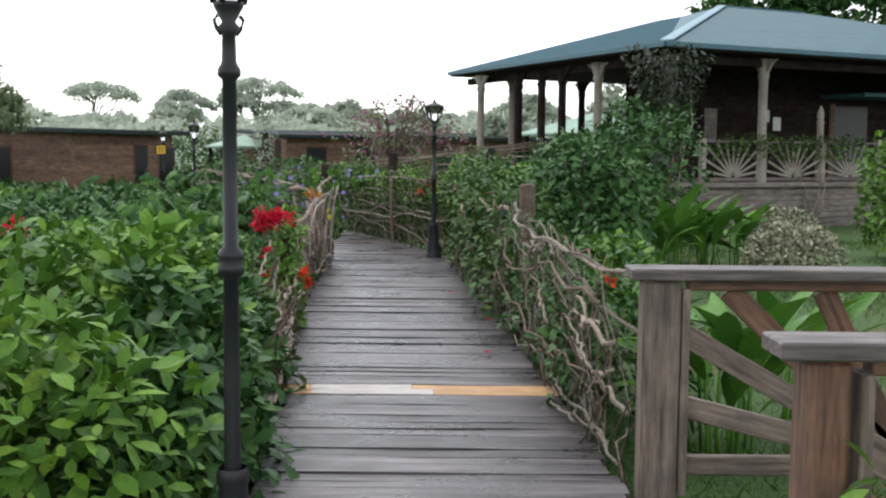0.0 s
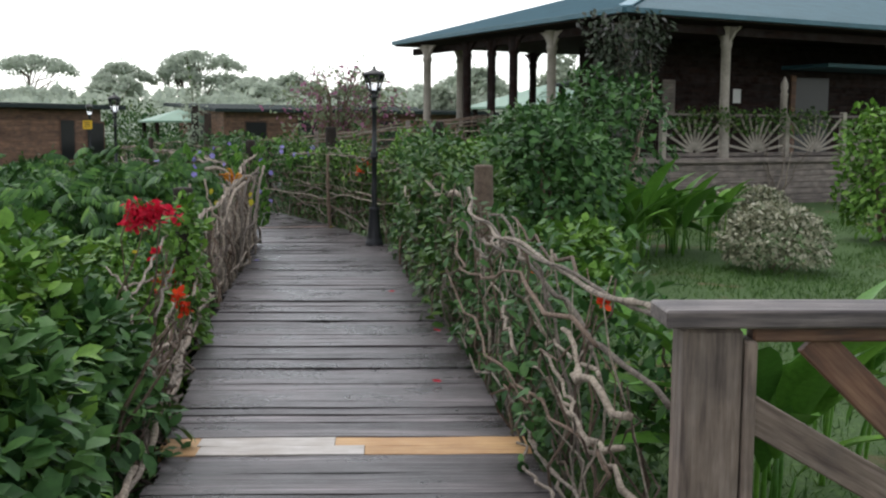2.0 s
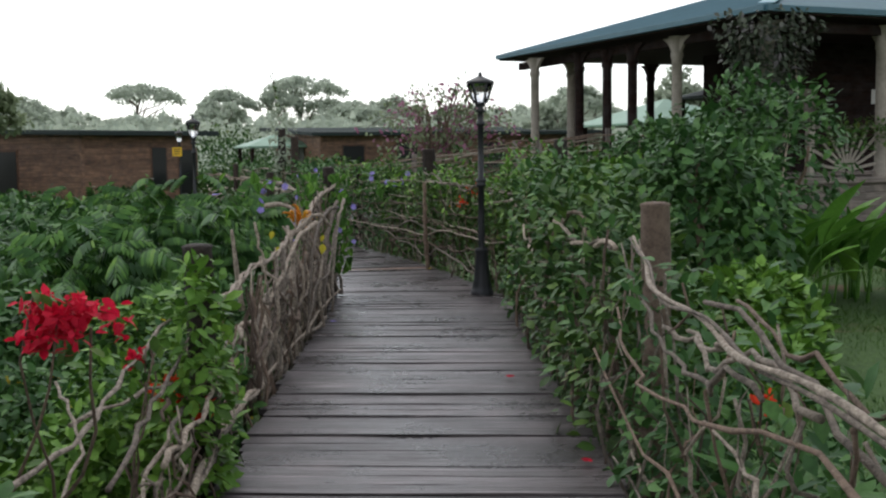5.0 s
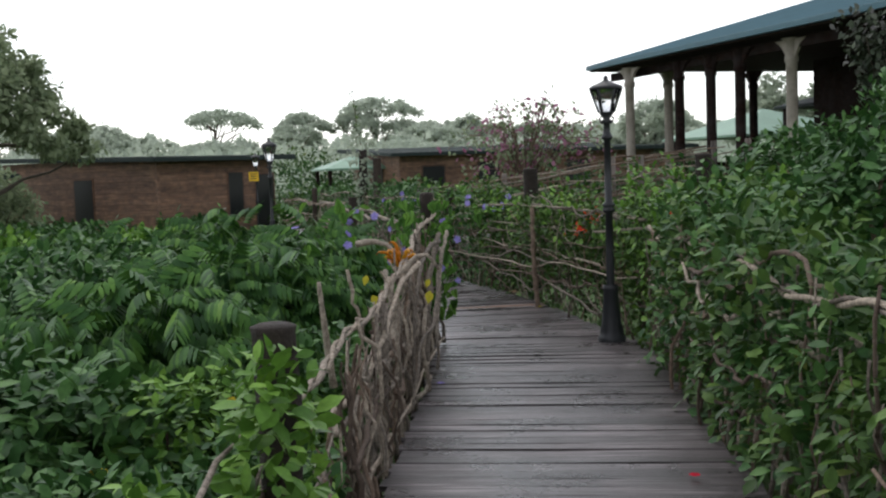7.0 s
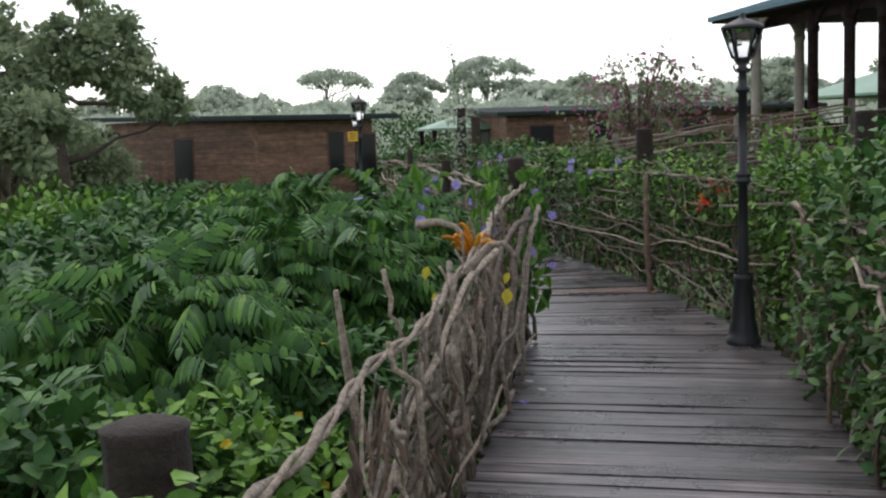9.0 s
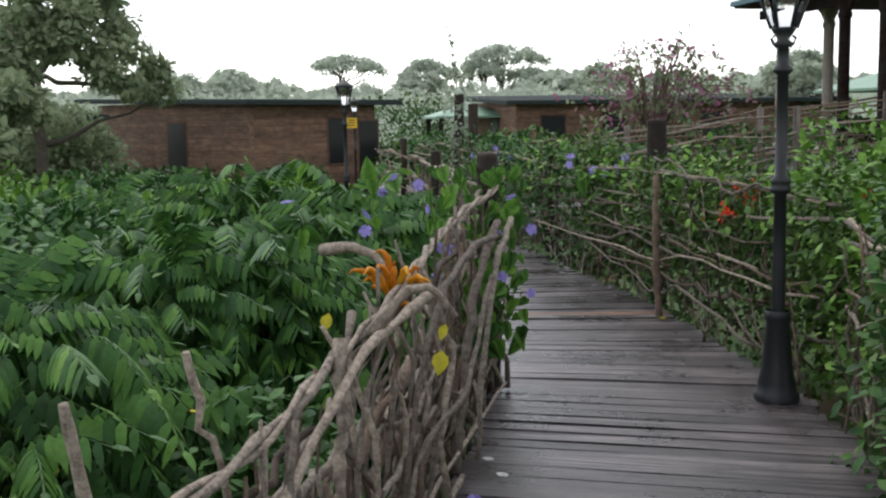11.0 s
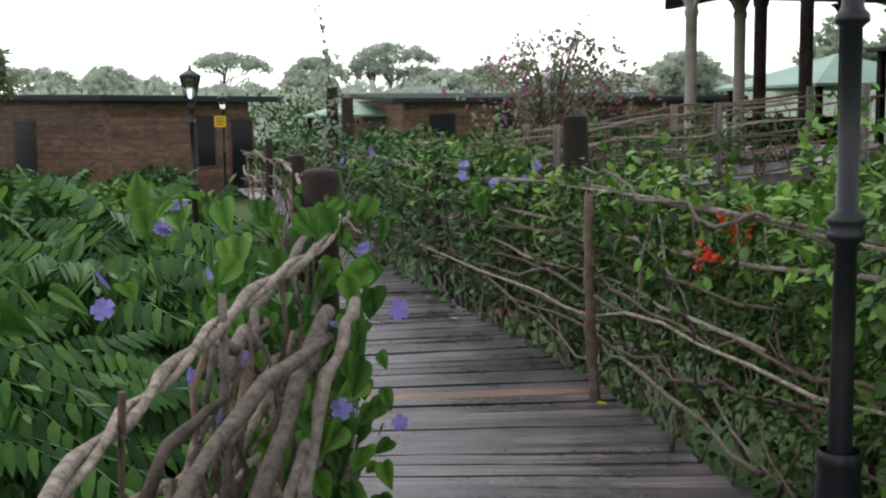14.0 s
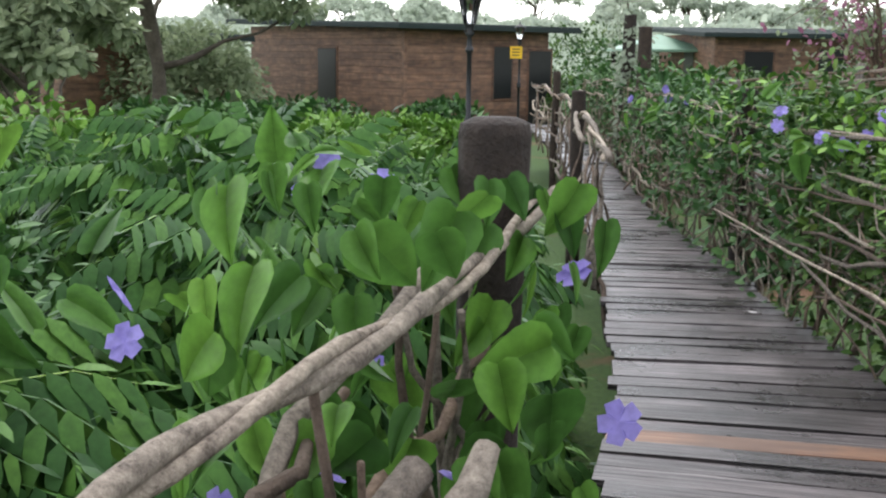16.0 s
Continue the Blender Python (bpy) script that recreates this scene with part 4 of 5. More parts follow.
woven("woven_fence", edge_path(LEFT, 20.0, 34.0, -0.1), "overgrown woven vine fence beside the far boardwalk", 23, 0.9, 40, 14, 0.1, 1.0, [(-4.2, 24.2), (-6.1, 29.4)], (1.1, 1.2))
woven("woven_fence", edge_path(RIGHT, 4.95, 9.9, 0.08), "sparse fence of crooked vines beside the lawn", 31, 0.95, 46, 16, 0.1, 0.5, [(0.68, 9.85)], (1.2,), rise=((0, 0.95), (0.6, 0.98), (1, 1.05)), bands=(0.06, 0.3, 0.5, 0.7, 0.9), crook=0.07,
      slim=0.62, ropes=[([(0.86, 4.9, 0.93), (0.76, 5.9, 0.92), (0.66, 6.7, 0.94), (0.6, 7.6, 0.93), (0.54, 8.7, 0.96), (0.6, 9.8, 1.05)], 0.0115, 3, 0.75)],
      limbs=[([(0.78, 5.6, 0.72), (0.64, 6.9, 0.82), (0.56, 8.1, 0.62), (0.46, 8.85, 0.6), (0.5, 9.6, 0.75)], 0.015), ([(0.95, 5.2, 0.6), (0.8, 6.2, 0.7), (0.68, 7.2, 0.9), (0.6, 8.0, 1.0)], 0.018), ([(0.8, 5.4, 0.3), (0.7, 6.4, 0.36), (0.6, 7.6, 0.2), (0.5, 8.8, 0.36), (0.42, 9.9, 0.5)], 0.014), ([(0.82, 6.0, 0.05), (0.78, 6.3, 0.5), (0.68, 6.6, 0.9)], 0.017), ([(0.66, 7.4, 0.0), (0.74, 7.0, 0.4), (0.66, 6.75, 0.92)], 0.015), ([(0.8, 4.95, 0.06), (0.74, 6.0, 0.1), (0.62, 7.4, 0.08), (0.46, 9.4, 0.1)], 0.013)])
woven("woven_fence", edge_path(RIGHT, 10.0, 15.4, 0.1), "fence woven from crooked vines under climbing leaves", 32, 0.95, 60, 22, 0.1, 0.62, [(0.6, 15.9)], (1.55,))
woven("woven_fence", [(0.1, 16.0), (-0.42, 17.25), (-0.86, 18.5), (-1.9, 20.9), (-2.5, 22.3), (-3.25, 24), (-4.8, 28.4), (-7.0, 34)], "leafy woven vine fence on the boardwalk's bend", 43, 1.05, 240, 44, 0.1, 0.52, [(-1.05, 20.8), (-2.3, 22.0), (-4.3, 27.2)], (1.47, 1.2, 1.78), slim=0.6, bands=(0.08, 0.2, 0.35, 0.5, 0.7, 0.92), crook=0.06, limbs=[([(-0.94, 18.05, -0.1), (-0.95, 18.1, 0.5), (-0.97, 18.15, 1.08)], 0.055), ([(0.1, 16.2, 1.0), (-0.3, 16.9, 1.02), (-0.5, 17.3, 1.06), (-0.8, 17.9, 1.14), (-1.0, 18.6, 1.2)], 0.02), ([(-0.1, 16.4, 0.4), (-0.5, 17.2, 0.3), (-0.9, 18.2, 0.36), (-1.6, 20.0, 0.2)], 0.018), ([(-0.3, 16.6, 0.1), (-0.75, 17.6, 0.3), (-1.0, 18.4, 0.14), (-1.7, 20.2, 0.34)], 0.02)])

# ---- vegetation, west side ----
NEAR = "dense bright green hedge shrub beside the boardwalk"
# first two shrubs: the hedge flank's shade is given by deeper green leaves
for i, (x, y, rx, ry, h) in enumerate([(-1.3, 5.0, 0.45, 0.9, 1.75), (-1.42, 6.6, 0.42, 0.9, 1.7), (-1.75, 3.9, 0.85, 1.0, 1.85), (-2.9, 3.6, 0.9, 1.1, 1.8), (-1.65, 5.4, 0.7, 1.0, 1.9), (-2.75, 5.6, 0.95, 1.2, 1.95), (-1.75, 6.6, 0.6, 0.8, 1.85), (-3.9, 5.2, 0.9, 1.3, 1.8), (-2.6, 7.3, 0.9, 0.9, 1.8), (-3.9, 7.2, 1.0, 1.1, 1.7)]):
    shrub("hedge_shrub", (x, y, -0.95), (rx, ry, h), 3300, OVAL, 0.1, M_DARKLEAF if i < 2 else M_HEDGE, "hedge flank shrub beside the boardwalk, shade put into its deep green" if i < 2 else NEAR, "shrub", 50 + i, "bright hedge shrubs", 0.19, 4.0, 0.2, 7, 0.3)
DEEP = "deep green bushy shrub with feathery leaves"
for i, (x, y, rx, ry, h) in enumerate([(-3.3, 9.6, 1.2, 1.2, 1.37), (-5.2, 9.2, 1.4, 1.4, 1.45), (-3.6, 11.6, 1.3, 1.2, 1.53), (-5.6, 11.8, 1.5, 1.4, 1.64), (-7.4, 11.0, 1.5, 1.6, 1.53), (-3.7, 13.6, 1.25, 1.2, 1.68), (-5.6, 14.3, 1.5, 1.4, 1.76), (-7.7, 14.2, 1.6, 1.6, 1.68), (-3.5, 15.6, 1.15, 1.2, 1.85), (-5.4, 16.8, 1.4, 1.4, 1.83), (-7.4, 17.4, 1.5, 1.5, 1.68), (-9.6, 13.2, 1.6, 1.8, 1.45), (-9.6, 17.0, 1.7, 1.8, 1.53)]):
    fine = x < -4.5 or i in (0, 2)
    if fine:
        shrub("bushy_shrub", (x, y, -1.05), (rx, ry, h), 4200, OVAL, 0.11, M_DARKLEAF if i else M_FRESH, "deep green rounded garden shrub", "shrub", 80 + i, "garden shrubs", 0.2, 2.4, 0.35, 6, 0.35)
    else:
        shrub("feathery_shrub", (x, y, -1.05), (rx, ry, h), 900 if y < 13 else 850, FROND, 0.42, M_PINNATE, DEEP, "shrub", 80 + i, "feathery shrubs", 0.2, 2.2, 0.1, 6, 0.45)
for i, (x, y, rx, ry, h) in enumerate([(-3.35, 17.4, 0.75, 1.0, 1.87), (-3.85, 19.3, 0.75, 0.9, 1.6), (-4.8, 19.2, 1.2, 1.2, 1.83), (-5.2, 21.8, 1.2, 1.3, 1.52), (-7.0, 20.4, 1.6, 1.6, 1.67), (-7.6, 24.0, 1.7, 1.7, 1.52)]):
    shrub("feathery_shrub", (x, y, -1.05), (rx, ry, h), 900, FROND, 0.42, M_PINNATE, DEEP, "shrub", 120 + i, "feathery shrubs", 0.2, 2.4, 0.1, 6, 0.45)
for i, (x, y, r, h) in enumerate([(-10.5, 24.0, 2.0, 1.61), (-13.0, 20.0, 2.2, 1.61), (-9.5, 28.5, 1.8, 1.27), (-12.5, 29.0, 2.0, 1.53), (-11.5, 34.0, 1.8, 1.19), (-15.0, 36.0, 2.0, 1.27), (-9.6, 33.5, 1.2, 1.19), (-12.2, 38.5, 1.2, 1.27), (-17.0, 25.0, 2.4, 1.7)]):
    shrub("bushy_shrub", (x, y, -1.0), (r, r, h), 2600, OVAL, 0.17, M_DARKLEAF if i % 2 else M_FRESH, "deep green rounded garden shrub", "shrub", 150 + i, "garden shrubs", 0.25, 1.6, 0.3, 4, 0.35)
# low undergrowth with small yellow flowers
for i, (x, y) in enumerate([(-2.6, 8.6), (-3.1, 10.1), (-4.4, 8.6), (-2.3, 10.4), (-2.5, 12.0), (-2.6, 13.6), (-1.8, 9.3), (-1.88, 10.5), (-1.4, 9.25)]):
    ug = shrub("flowering_shrub", (x, y, -1.0), (0.75, 0.8, 1.35) if i < 6 else ((0.42, 0.7, 1.5) if i < 8 else (0.15, 0.34, 1.82)), 2300 if i < 8 else 1100, OVAL, 0.075, M_FRESH if i % 2 == 0 else M_DARKLEAF, "loose green shrub dotted with small yellow flowers", "shrub", 180 + i, "low shrubs", 0.25, 4.0, 0.3, 5, 0.4)
    rs = np.random.RandomState(300 + i)
    for k in range(14 if i < 6 else 3):
        d = rs.normal(0, 1, (1, 3))
        d[:, 2] = np.abs(d[:, 2])
        d /= np.linalg.norm(d)
        wide = np.array([0.78, 0.82, 0.8]) if i < 6 else np.array([0.3, 0.5, 0.7])
        raw("flower", *scatter(FLOWER, d * wide + np.array([0, 0, 0.6]), rs.normal(0, 1, (1, 3)), d, np.full(1, 0.026)), M_YELLOWF, ug, "small yellow flower")

# ---- vegetation, east side ----
hedge("fence_creeper", edge_path(RIGHT, 9.9, 15.2, 0.35), 0.34, -0.2, 1.12, 5200, OVAL, 0.085, M_VINELEAF, "leafy creeper grown over the woven fence", 201, 0.28, 0.3, "climbing plant", 0.55, stems=16)
hedge("fence_creeper", edge_path(RIGHT, 10.6, 15.3, 0.28), 0.3, -0.1, 1.2, 3600, OVAL, 0.075, M_DARKLEAF, "fresh green creeper grown over the woven fence", 202, 0.25, 0.3, "climbing plant", 0.45)
hedge("fence_creeper", [(0.62, 15.3), (0.45, 16.8), (0.35, 18.2)], 0.42, -0.2, 1.38, 4300, OVAL, 0.072, M_FRESH, "bright leafy creeper behind the lamp post", 203, 0.3, 0.3, "climbing plant", 0.7, stems=14)
hedge("fence_creeper", edge_path(RIGHT, 6.4, 10.2, 0.4), 0.36, -0.3, 0.72, 3600, OVAL, 0.075, M_DARKLEAF, "low creeper leaves along the woven fence", 206, 0.35, 0.3, "climbing plant", 0.6, stems=10)
hedge("fence_creeper", [(0.2, 16.1), (-0.3, 17.3), (-0.72, 18.5), (-1.75, 20.9)], 0.2, 0.0, 1.18, 9500, OVAL, 0.06, M_VINELEAF, "thin creeper leaves on the woven fence", 204, 0.3, 0.3, "climbing plant", 0.6, stems=16)
hedge("fence_creeper", [(-1.5, 20.4), (-2.4, 22.3), (-3.1, 24), (-4.6, 28.4), (-6.8, 34)], 0.26, 0.0, 1.2, 8500, OVAL, 0.08, M_DARKLEAF, "dense creeper covering the far woven fence", 205, 0.18, 0.3, "climbing plant", 0.4, stems=20)
hedge("fence_creeper", [(0.2, 16.1), (-0.3, 17.3), (-0.72, 18.5), (-1.75, 20.9), (-2.6, 22.5)], 0.22, 0.75, 1.24, 1500, OVAL, 0.065, M_FRESH, "fresh green creeper along the fence top", 207, 0.3, 0.3, "climbing plant", 0.6)
for i, (x, y, rx, ry, h, mt) in enumerate([(2.0, 15.7, 0.95, 1.0, 2.1, M_DARKLEAF), (3.0, 18.6, 1.3, 1.3, 2.6, M_DARKLEAF), (1.7, 12.4, 0.6, 0.8, 0.5, M_FRESH), (2.6, 21.3, 1.3, 1.3, 2.3, M_DARKLEAF), (1.4, 18.6, 0.9, 1.0, 1.6, M_FRESH), (1.35, 20.6, 1.0, 1.0, 1.5, M_VINELEAF), (2.0, 13.9, 0.6, 0.7, 0.75, M_FRESH), (1.1, 22.6, 1.0, 1.0, 1.3, M_FRESH), (3.6, 23.3, 1.2, 1.0, 1.8, M_DARKLEAF), (8.2, 19.2, 0.9, 0.9, 2.2, M_FRESH)]):
    shrub("bushy_shrub", (x, y, -0.4), (rx, ry, h), 3000, OVAL, 0.125, mt, "loose leafy green shrub on the lawn", "shrub", 220 + i, "lawn shrubs", 0.24, 2.6, 0.4, 6, 0.42)


def clump(at, n, length, seed, label, spread=0.45):
    """Broad upright blades from one foot, like ginger or banana."""
    rs = np.random.RandomState(seed)
    root = thing("ginger_plant", at, label, "plant", "broad-leaved plants")
    ang = rs.uniform(0, 6.28, n)
    out = np.stack([np.cos(ang), np.sin(ang), np.zeros(n)], 1)
    foot = out * rs.uniform(0, spread, n)[:, None]
    hgt = rs.uniform(0.25, 0.62, n) * length
    start = foot + np.array([0, 0, 1]) * hgt[:, None]
    tip = out * 0.55 + np.array([0, 0, 1.0]) + rs.normal(0, 0.25, (n, 3))
    shape = outline_leaf([0.02, 0.1, 0.135, 0.125, 0.08, 0.004], 1.0, 0.35, 0.5)
    for i in range(n):
        raw("leaf", *scatter(shape, start[i:i + 1], tip[i:i + 1], -out[i:i + 1] + np.array([[0, 0, 0.3]]), np.array([length * rs.uniform(0.45, 0.75)])), M_GINGER, root, "", True)
        if i % 2 == 0:
            raw("stalk", *tube(wiggly(foot[i] * 0.8 - np.array([0, 0, 0.03]), start[i], rs, 0.01, 4), [0.016, 0.014, 0.012, 0.008], 5, i), M_GINGER, root)


for i, (x, y, n_, le) in enumerate([(3.45, 17.0, 26, 1.25), (4.1, 17.4, 26, 1.2), (4.75, 17.9, 20, 1.1), (2.9, 16.4, 18, 1.0), (1.75, 6.7, 26, 1.0), (2.25, 7.4, 18, 0.95), (1.5, 8.3, 14, 0.8)]):
    clump((x, y, -0.36), n_, le, 260 + i, "clump of broad upright green leaves")
shrub("variegated_bush", (5.0, 15.8, -0.36), (0.72, 0.7, 0.85), 3600, OVAL, 0.07, M_VARIEG, "rounded bush of cream and green leaves", "shrub", 281, "", 0.15, 4.0)
shrub("variegated_bush", (6.6, 21.5, -0.36), (0.8, 0.7, 0.8), 2400, OVAL, 0.08, M_VARIEG, "rounded bush of cream and green leaves", "shrub", 282, "", 0.15, 4.0)

# creeper on the restaurant's corner column and porch rail
p0 = at_rest(0.55, 0.6)
cv = thing("climbing_vine", (p0.x, p0.y, -0.35), "greyish vine climbing the restaurant's corner column", "climbing plant")
rs = np.random.RandomState(290)
kk = 3600
zz = rs.uniform(0.2, 1, kk) ** 0.8 * 4.4
wid = 0.35 + 0.75 * np.clip((zz - 2.3) / 1.8, 0, 1)
aa = rs.uniform(0, 6.28, kk)
pp = np.stack([np.cos(aa) * wid * rs.uniform(0.4, 1, kk), np.sin(aa) * wid * rs.uniform(0.4, 1, kk), zz], 1)
raw("leaves", *leaves_over(OVAL, pp, np.stack([np.cos(aa), np.sin(aa), aa * 0 + 0.2], 1), 0.13, rs, 0.6), M_GREY, cv)
for i in range(12):
    a = rs.uniform(0, 6.28)
    raw("stem", *tube(wiggly((0.3 * math.cos(a), 0.3 * math.sin(a), -0.05), (0.5 * math.cos(a + 1), 0.5 * math.sin(a + 1), rs.uniform(2, 4.3)), rs, 0.12, 12), np.linspace(0.025, 0.01, 12), 5, i), M_BARK, cv)
pr = [at_rest(u, 0.55) for u in (1.9, 3.5, 5.2, 7.0)]
hedge("rail_creeper", [(p.x, p.y) for p in pr], 0.2, 1.45, 1.98, 1500, OVAL, 0.1, M_VINELEAF, "leafy creeper along the porch rail", 291, 0.3, 0.5, "climbing plant", 0.5)
gs = at_rest(5.0, 0.35, -0.35)
gv2 = thing("bare_vine", gs, "bare stems climbing the porch skirt", "climbing plant")
for i in range(9):
    raw("stem", *tube(wiggly((rs.normal(0, 0.08), rs.normal(0, 0.05), -0.05), (rs.normal(0, 0.5), 0.1 + rs.normal(0, 0.05), rs.uniform(1.2, 2.1)), rs, 0.07, 10), np.linspace(0.022, 0.008, 10), 5, i), M_BARK, gv2)

# ---- heart-leaved flowering vine on the post ----
hv = thing("flowering_vine", (-1.79, 15.62, 0.0), "heart-leaved vine with lavender trumpet flowers on the fence", "climbing plant")
rs = np.random.RandomState(310)
kk = 270
aa = rs.uniform(0, 6.28, kk)
pos = np.stack([0.1 + 0.31 * np.cos(aa) * rs.uniform(0.3, 1, kk) - 0.12, 0.46 * np.sin(aa) * rs.uniform(0.3, 1, kk) - 0.2, rs.uniform(0.3, 1.28, kk)], 1)
nr = np.stack([np.cos(aa), np.sin(aa) - 0.7, aa * 0 + 0.45], 1) + rs.normal(0, 0.45, (kk, 3))
tips = np.stack([rs.normal(0, 0.45, kk), rs.normal(0, 0.4, kk) - 0.2, -0.9 + rs.normal(0, 0.3, kk)], 1)
for i in range(kk):
    raw("leaf", *scatter(HEARTL, pos[i:i + 1], tips[i:i + 1], nr[i:i + 1], np.array([rs.uniform(0.055, 0.115)])), M_HEART, hv, "", True)
for i in range(16):
    a = rs.uniform(0, 6.28)
    q = np.array([[-0.02 + 0.3 * math.cos(a), -0.15 + 0.36 * math.sin(a), rs.uniform(0.45, 1.25)]])
    raw("flower", *scatter(FLOWER, q, rs.normal(0, 1, (1, 3)), np.array([[math.cos(a) * 0.6, -1.0, 0.3]]), np.array([rs.uniform(0.026, 0.036)])), M_PURPLE, hv, "lavender flower")
for i in range(6):
    raw("stem", *tube(wiggly((rs.normal(0, 0.08), rs.normal(0, 0.1), 0.03), (rs.normal(0, 0.15), rs.normal(0, 0.2), rs.uniform(0.9, 1.3)), rs, 0.06, 8), np.linspace(0.016, 0.006, 8), 5, i), M_BARK, hv)
# more lavender flowers on the bend's fence and among the shrubs
for i, (x, y, z, m_) in enumerate([(-1.62, 20.0, 1.08, 8), (-4.6, 10.2, 0.45, 5), (-4.5, 10.6, 0.1, 4), (-2.75, 15.6, 1.02, 3), (-2.6, 16.6, 1.1, 3), (-3.4, 24.0, 1.05, 4)]):
    fl = thing("lavender_flowers", (x, y, z), "cluster of lavender trumpet flowers", "flowers", "lavender flowers")
    rs = np.random.RandomState(330 + i)
    for k in range(m_):
        q = rs.normal(0, 0.1, (1, 3)) * np.array([[1.6, 0.6, 0.6]])
        raw("flower", *scatter(FLOWER, q, rs.normal(0, 1, (1, 3)), np.array([[0.1, -1.0, 0.4]]) + rs.normal(0, 0.3, (1, 3)), np.array([0.042])), M_PURPLE, fl)
    raw("leaves", *leaves_over(HEARTL, rs.normal(0, 0.12, (10, 3)), rs.normal(0, 0.4, (10, 3)) + np.array([0, -0.5, 0.5]), 0.12, rs, 0.5), M_HEART, fl)

# ---- crimson bougainvillea ----


def bract_spray(at, spread, n, material, label, seed, size=0.045, stem_from=None):
    root = thing("bougainvillea", at, label, "flowers", "red blossoms")
    rs = np.random.RandomState(seed)
    for c in range(max(1, n // 28)):
        o = rs.normal(0, spread, 3) * np.array([1, 0.8, 0.85])
        q = o + rs.normal(0, spread * 0.42, (28, 3))
        raw("blossom", *leaves_over(OVAL, q, rs.normal(0, 1, (28, 3)) + np.array([0, -0.5, 0.5]), size, rs, 0.1), material, root)
    if stem_from is not None:
        for k in range(3):
            raw("stem", *tube(wiggly(np.array(stem_from) - np.array(at), rs.normal(0, spread, 3), rs, 0.04, 8), np.linspace(0.009, 0.004, 8), 5, k), M_BARK_D, root)
    raw("leaves", *leaves_over(OVAL, rs.normal(0, spread, (14, 3)) - np.array([0, 0, spread]), rs.normal(0, 1, (14, 3)), 0.06, rs), M_VINELEAF, root)


bract_spray((-1.23, 7.44, 1.05), 0.05, 420, M_RED, "crimson bougainvillea spray over the fence", 401, 0.038, (-1.6, 7.9, -0.2))
bract_spray((-2.75, 6.9, 0.98), 0.05, 90, M_RED, "small crimson blossom in the hedge", 402, 0.05, (-2.8, 7.0, 0))
bract_spray((-0.82, 6.29, 0.79), 0.022, 56, M_ORANGE, "orange-red blossom beside the boardwalk", 403, 0.032, (-1.2, 6.3, 0))
bract_spray((-1.4, 8.6, 0.7), 0.05, 28, M_RED, "small crimson blossoms on the fence", 404, 0.04, (-1.5, 8.6, 0))
bract_spray((-1.45, 9.2, 0.45), 0.09, 84, M_ORANGE, "scattered red blossoms low on the fence", 405, 0.04, (-1.6, 9.4, -0.4))
bract_spray((0.95, 6.4, 0.72), 0.03, 28, M_ORANGE, "single red blossom in the woven fence", 406, 0.035, (0.8, 6.4, 0))
bract_spray((0.85, 8.2, 0.6), 0.04, 28, M_ORANGE, "single red blossom in the woven fence", 407, 0.035, (0.8, 8.2, 0))
bract_spray((-0.45, 17.2, 1.0), 0.1, 56, M_ORANGE, "orange-red blossoms on the bend's fence", 408, 0.04, (-0.4, 17.2, 0.2))
bract_spray((0.4, 17.2, 1.05), 0.07, 28, M_ORANGE, "orange-red blossoms behind the lamp post", 409, 0.04, (0.3, 17.2, 0.2))

# ---- orange bromeliad ----
br = thing("air_plant", (-1.67, 13.38, 0.89), "orange-yellow fleshy air plant set in the fence", "plant")
rs = np.random.RandomState(420)
for i in range(15):
    a = 6.28 * i / 15 + rs.normal(0, 0.3)
    reach, rise = rs.uniform(0.06, 0.21), rs.uniform(-0.06, 0.17)
    t_ = np.linspace(0, 1, 9)[:, None]
    d = np.array([math.cos(a), math.sin(a), 0])
    q = d * (reach * t_) + np.array([0, 0, 1]) * (rise * np.sin(t_ * 1.9) - 0.02 * t_ ** 3) + np.cumsum(rs.normal(0, 0.006, (9, 3)), axis=0)
    raw("leaf", *tube(q, np.array([0.008, 0.010, 0.011, 0.0115, 0.011, 0.010, 0.008, 0.006, 0.0015]), 8, i), M_BROMEL, br, "", True)
for i, q in enumerate([(0.2, -0.05, -0.08), (-0.2, -0.12, -0.04), (-0.15, -0.22, -0.16), (0.22, -0.2, -0.14)]):
    raw("round_leaf", *scatter(outline_leaf([0.03, 0.3, 0.34, 0.2, 0.02], 1, 0.1, 0.1), np.array([q]), np.array([[rs.normal(0, 0.4), -0.3, -0.9]]), np.array([[0.3 * i - 0.4, -1, 0.3]]), np.array([0.06 + 0.008 * i])), M_YLEAF, br, "yellow rounded leaf")
raw("core", *tube([(0, 0, -0.12), (0, 0, -0.06), (0, 0, 0.02)], [0.03, 0.04, 0.03], 7), M_BARK_D, br)
# bent driftwood horns over the bromeliad
for i, pts in enumerate([[(-1.98, 13.5, 1.04), (-1.86, 13.48, 1.06), (-1.75, 13.45, 1.03), (-1.68, 13.4, 0.93)], [(-1.6, 12.9, 0.86), (-1.5, 12.92, 0.99), (-1.42, 12.95, 1.0), (-1.36, 13.0, 0.9)], [(-1.74, 11.6, 0.45), (-1.76, 11.55, 0.75), (-1.77, 11.5, 0.99)]]):
    p = np.array(pts)
    s = np.linspace(0, 1, 9)
    q = np.stack([np.interp(s, np.linspace(0, 1, len(p)), p[:, k]) for k in range(3)], 1)
    dw = thing("driftwood", tuple(p[0]), "bent piece of pale driftwood in the fence", "driftwood", "driftwood pieces")
    raw("limb", *tube(q - p[0], np.linspace(0.023, 0.011, 9), 8, i), M_BARK, dw, "", True)

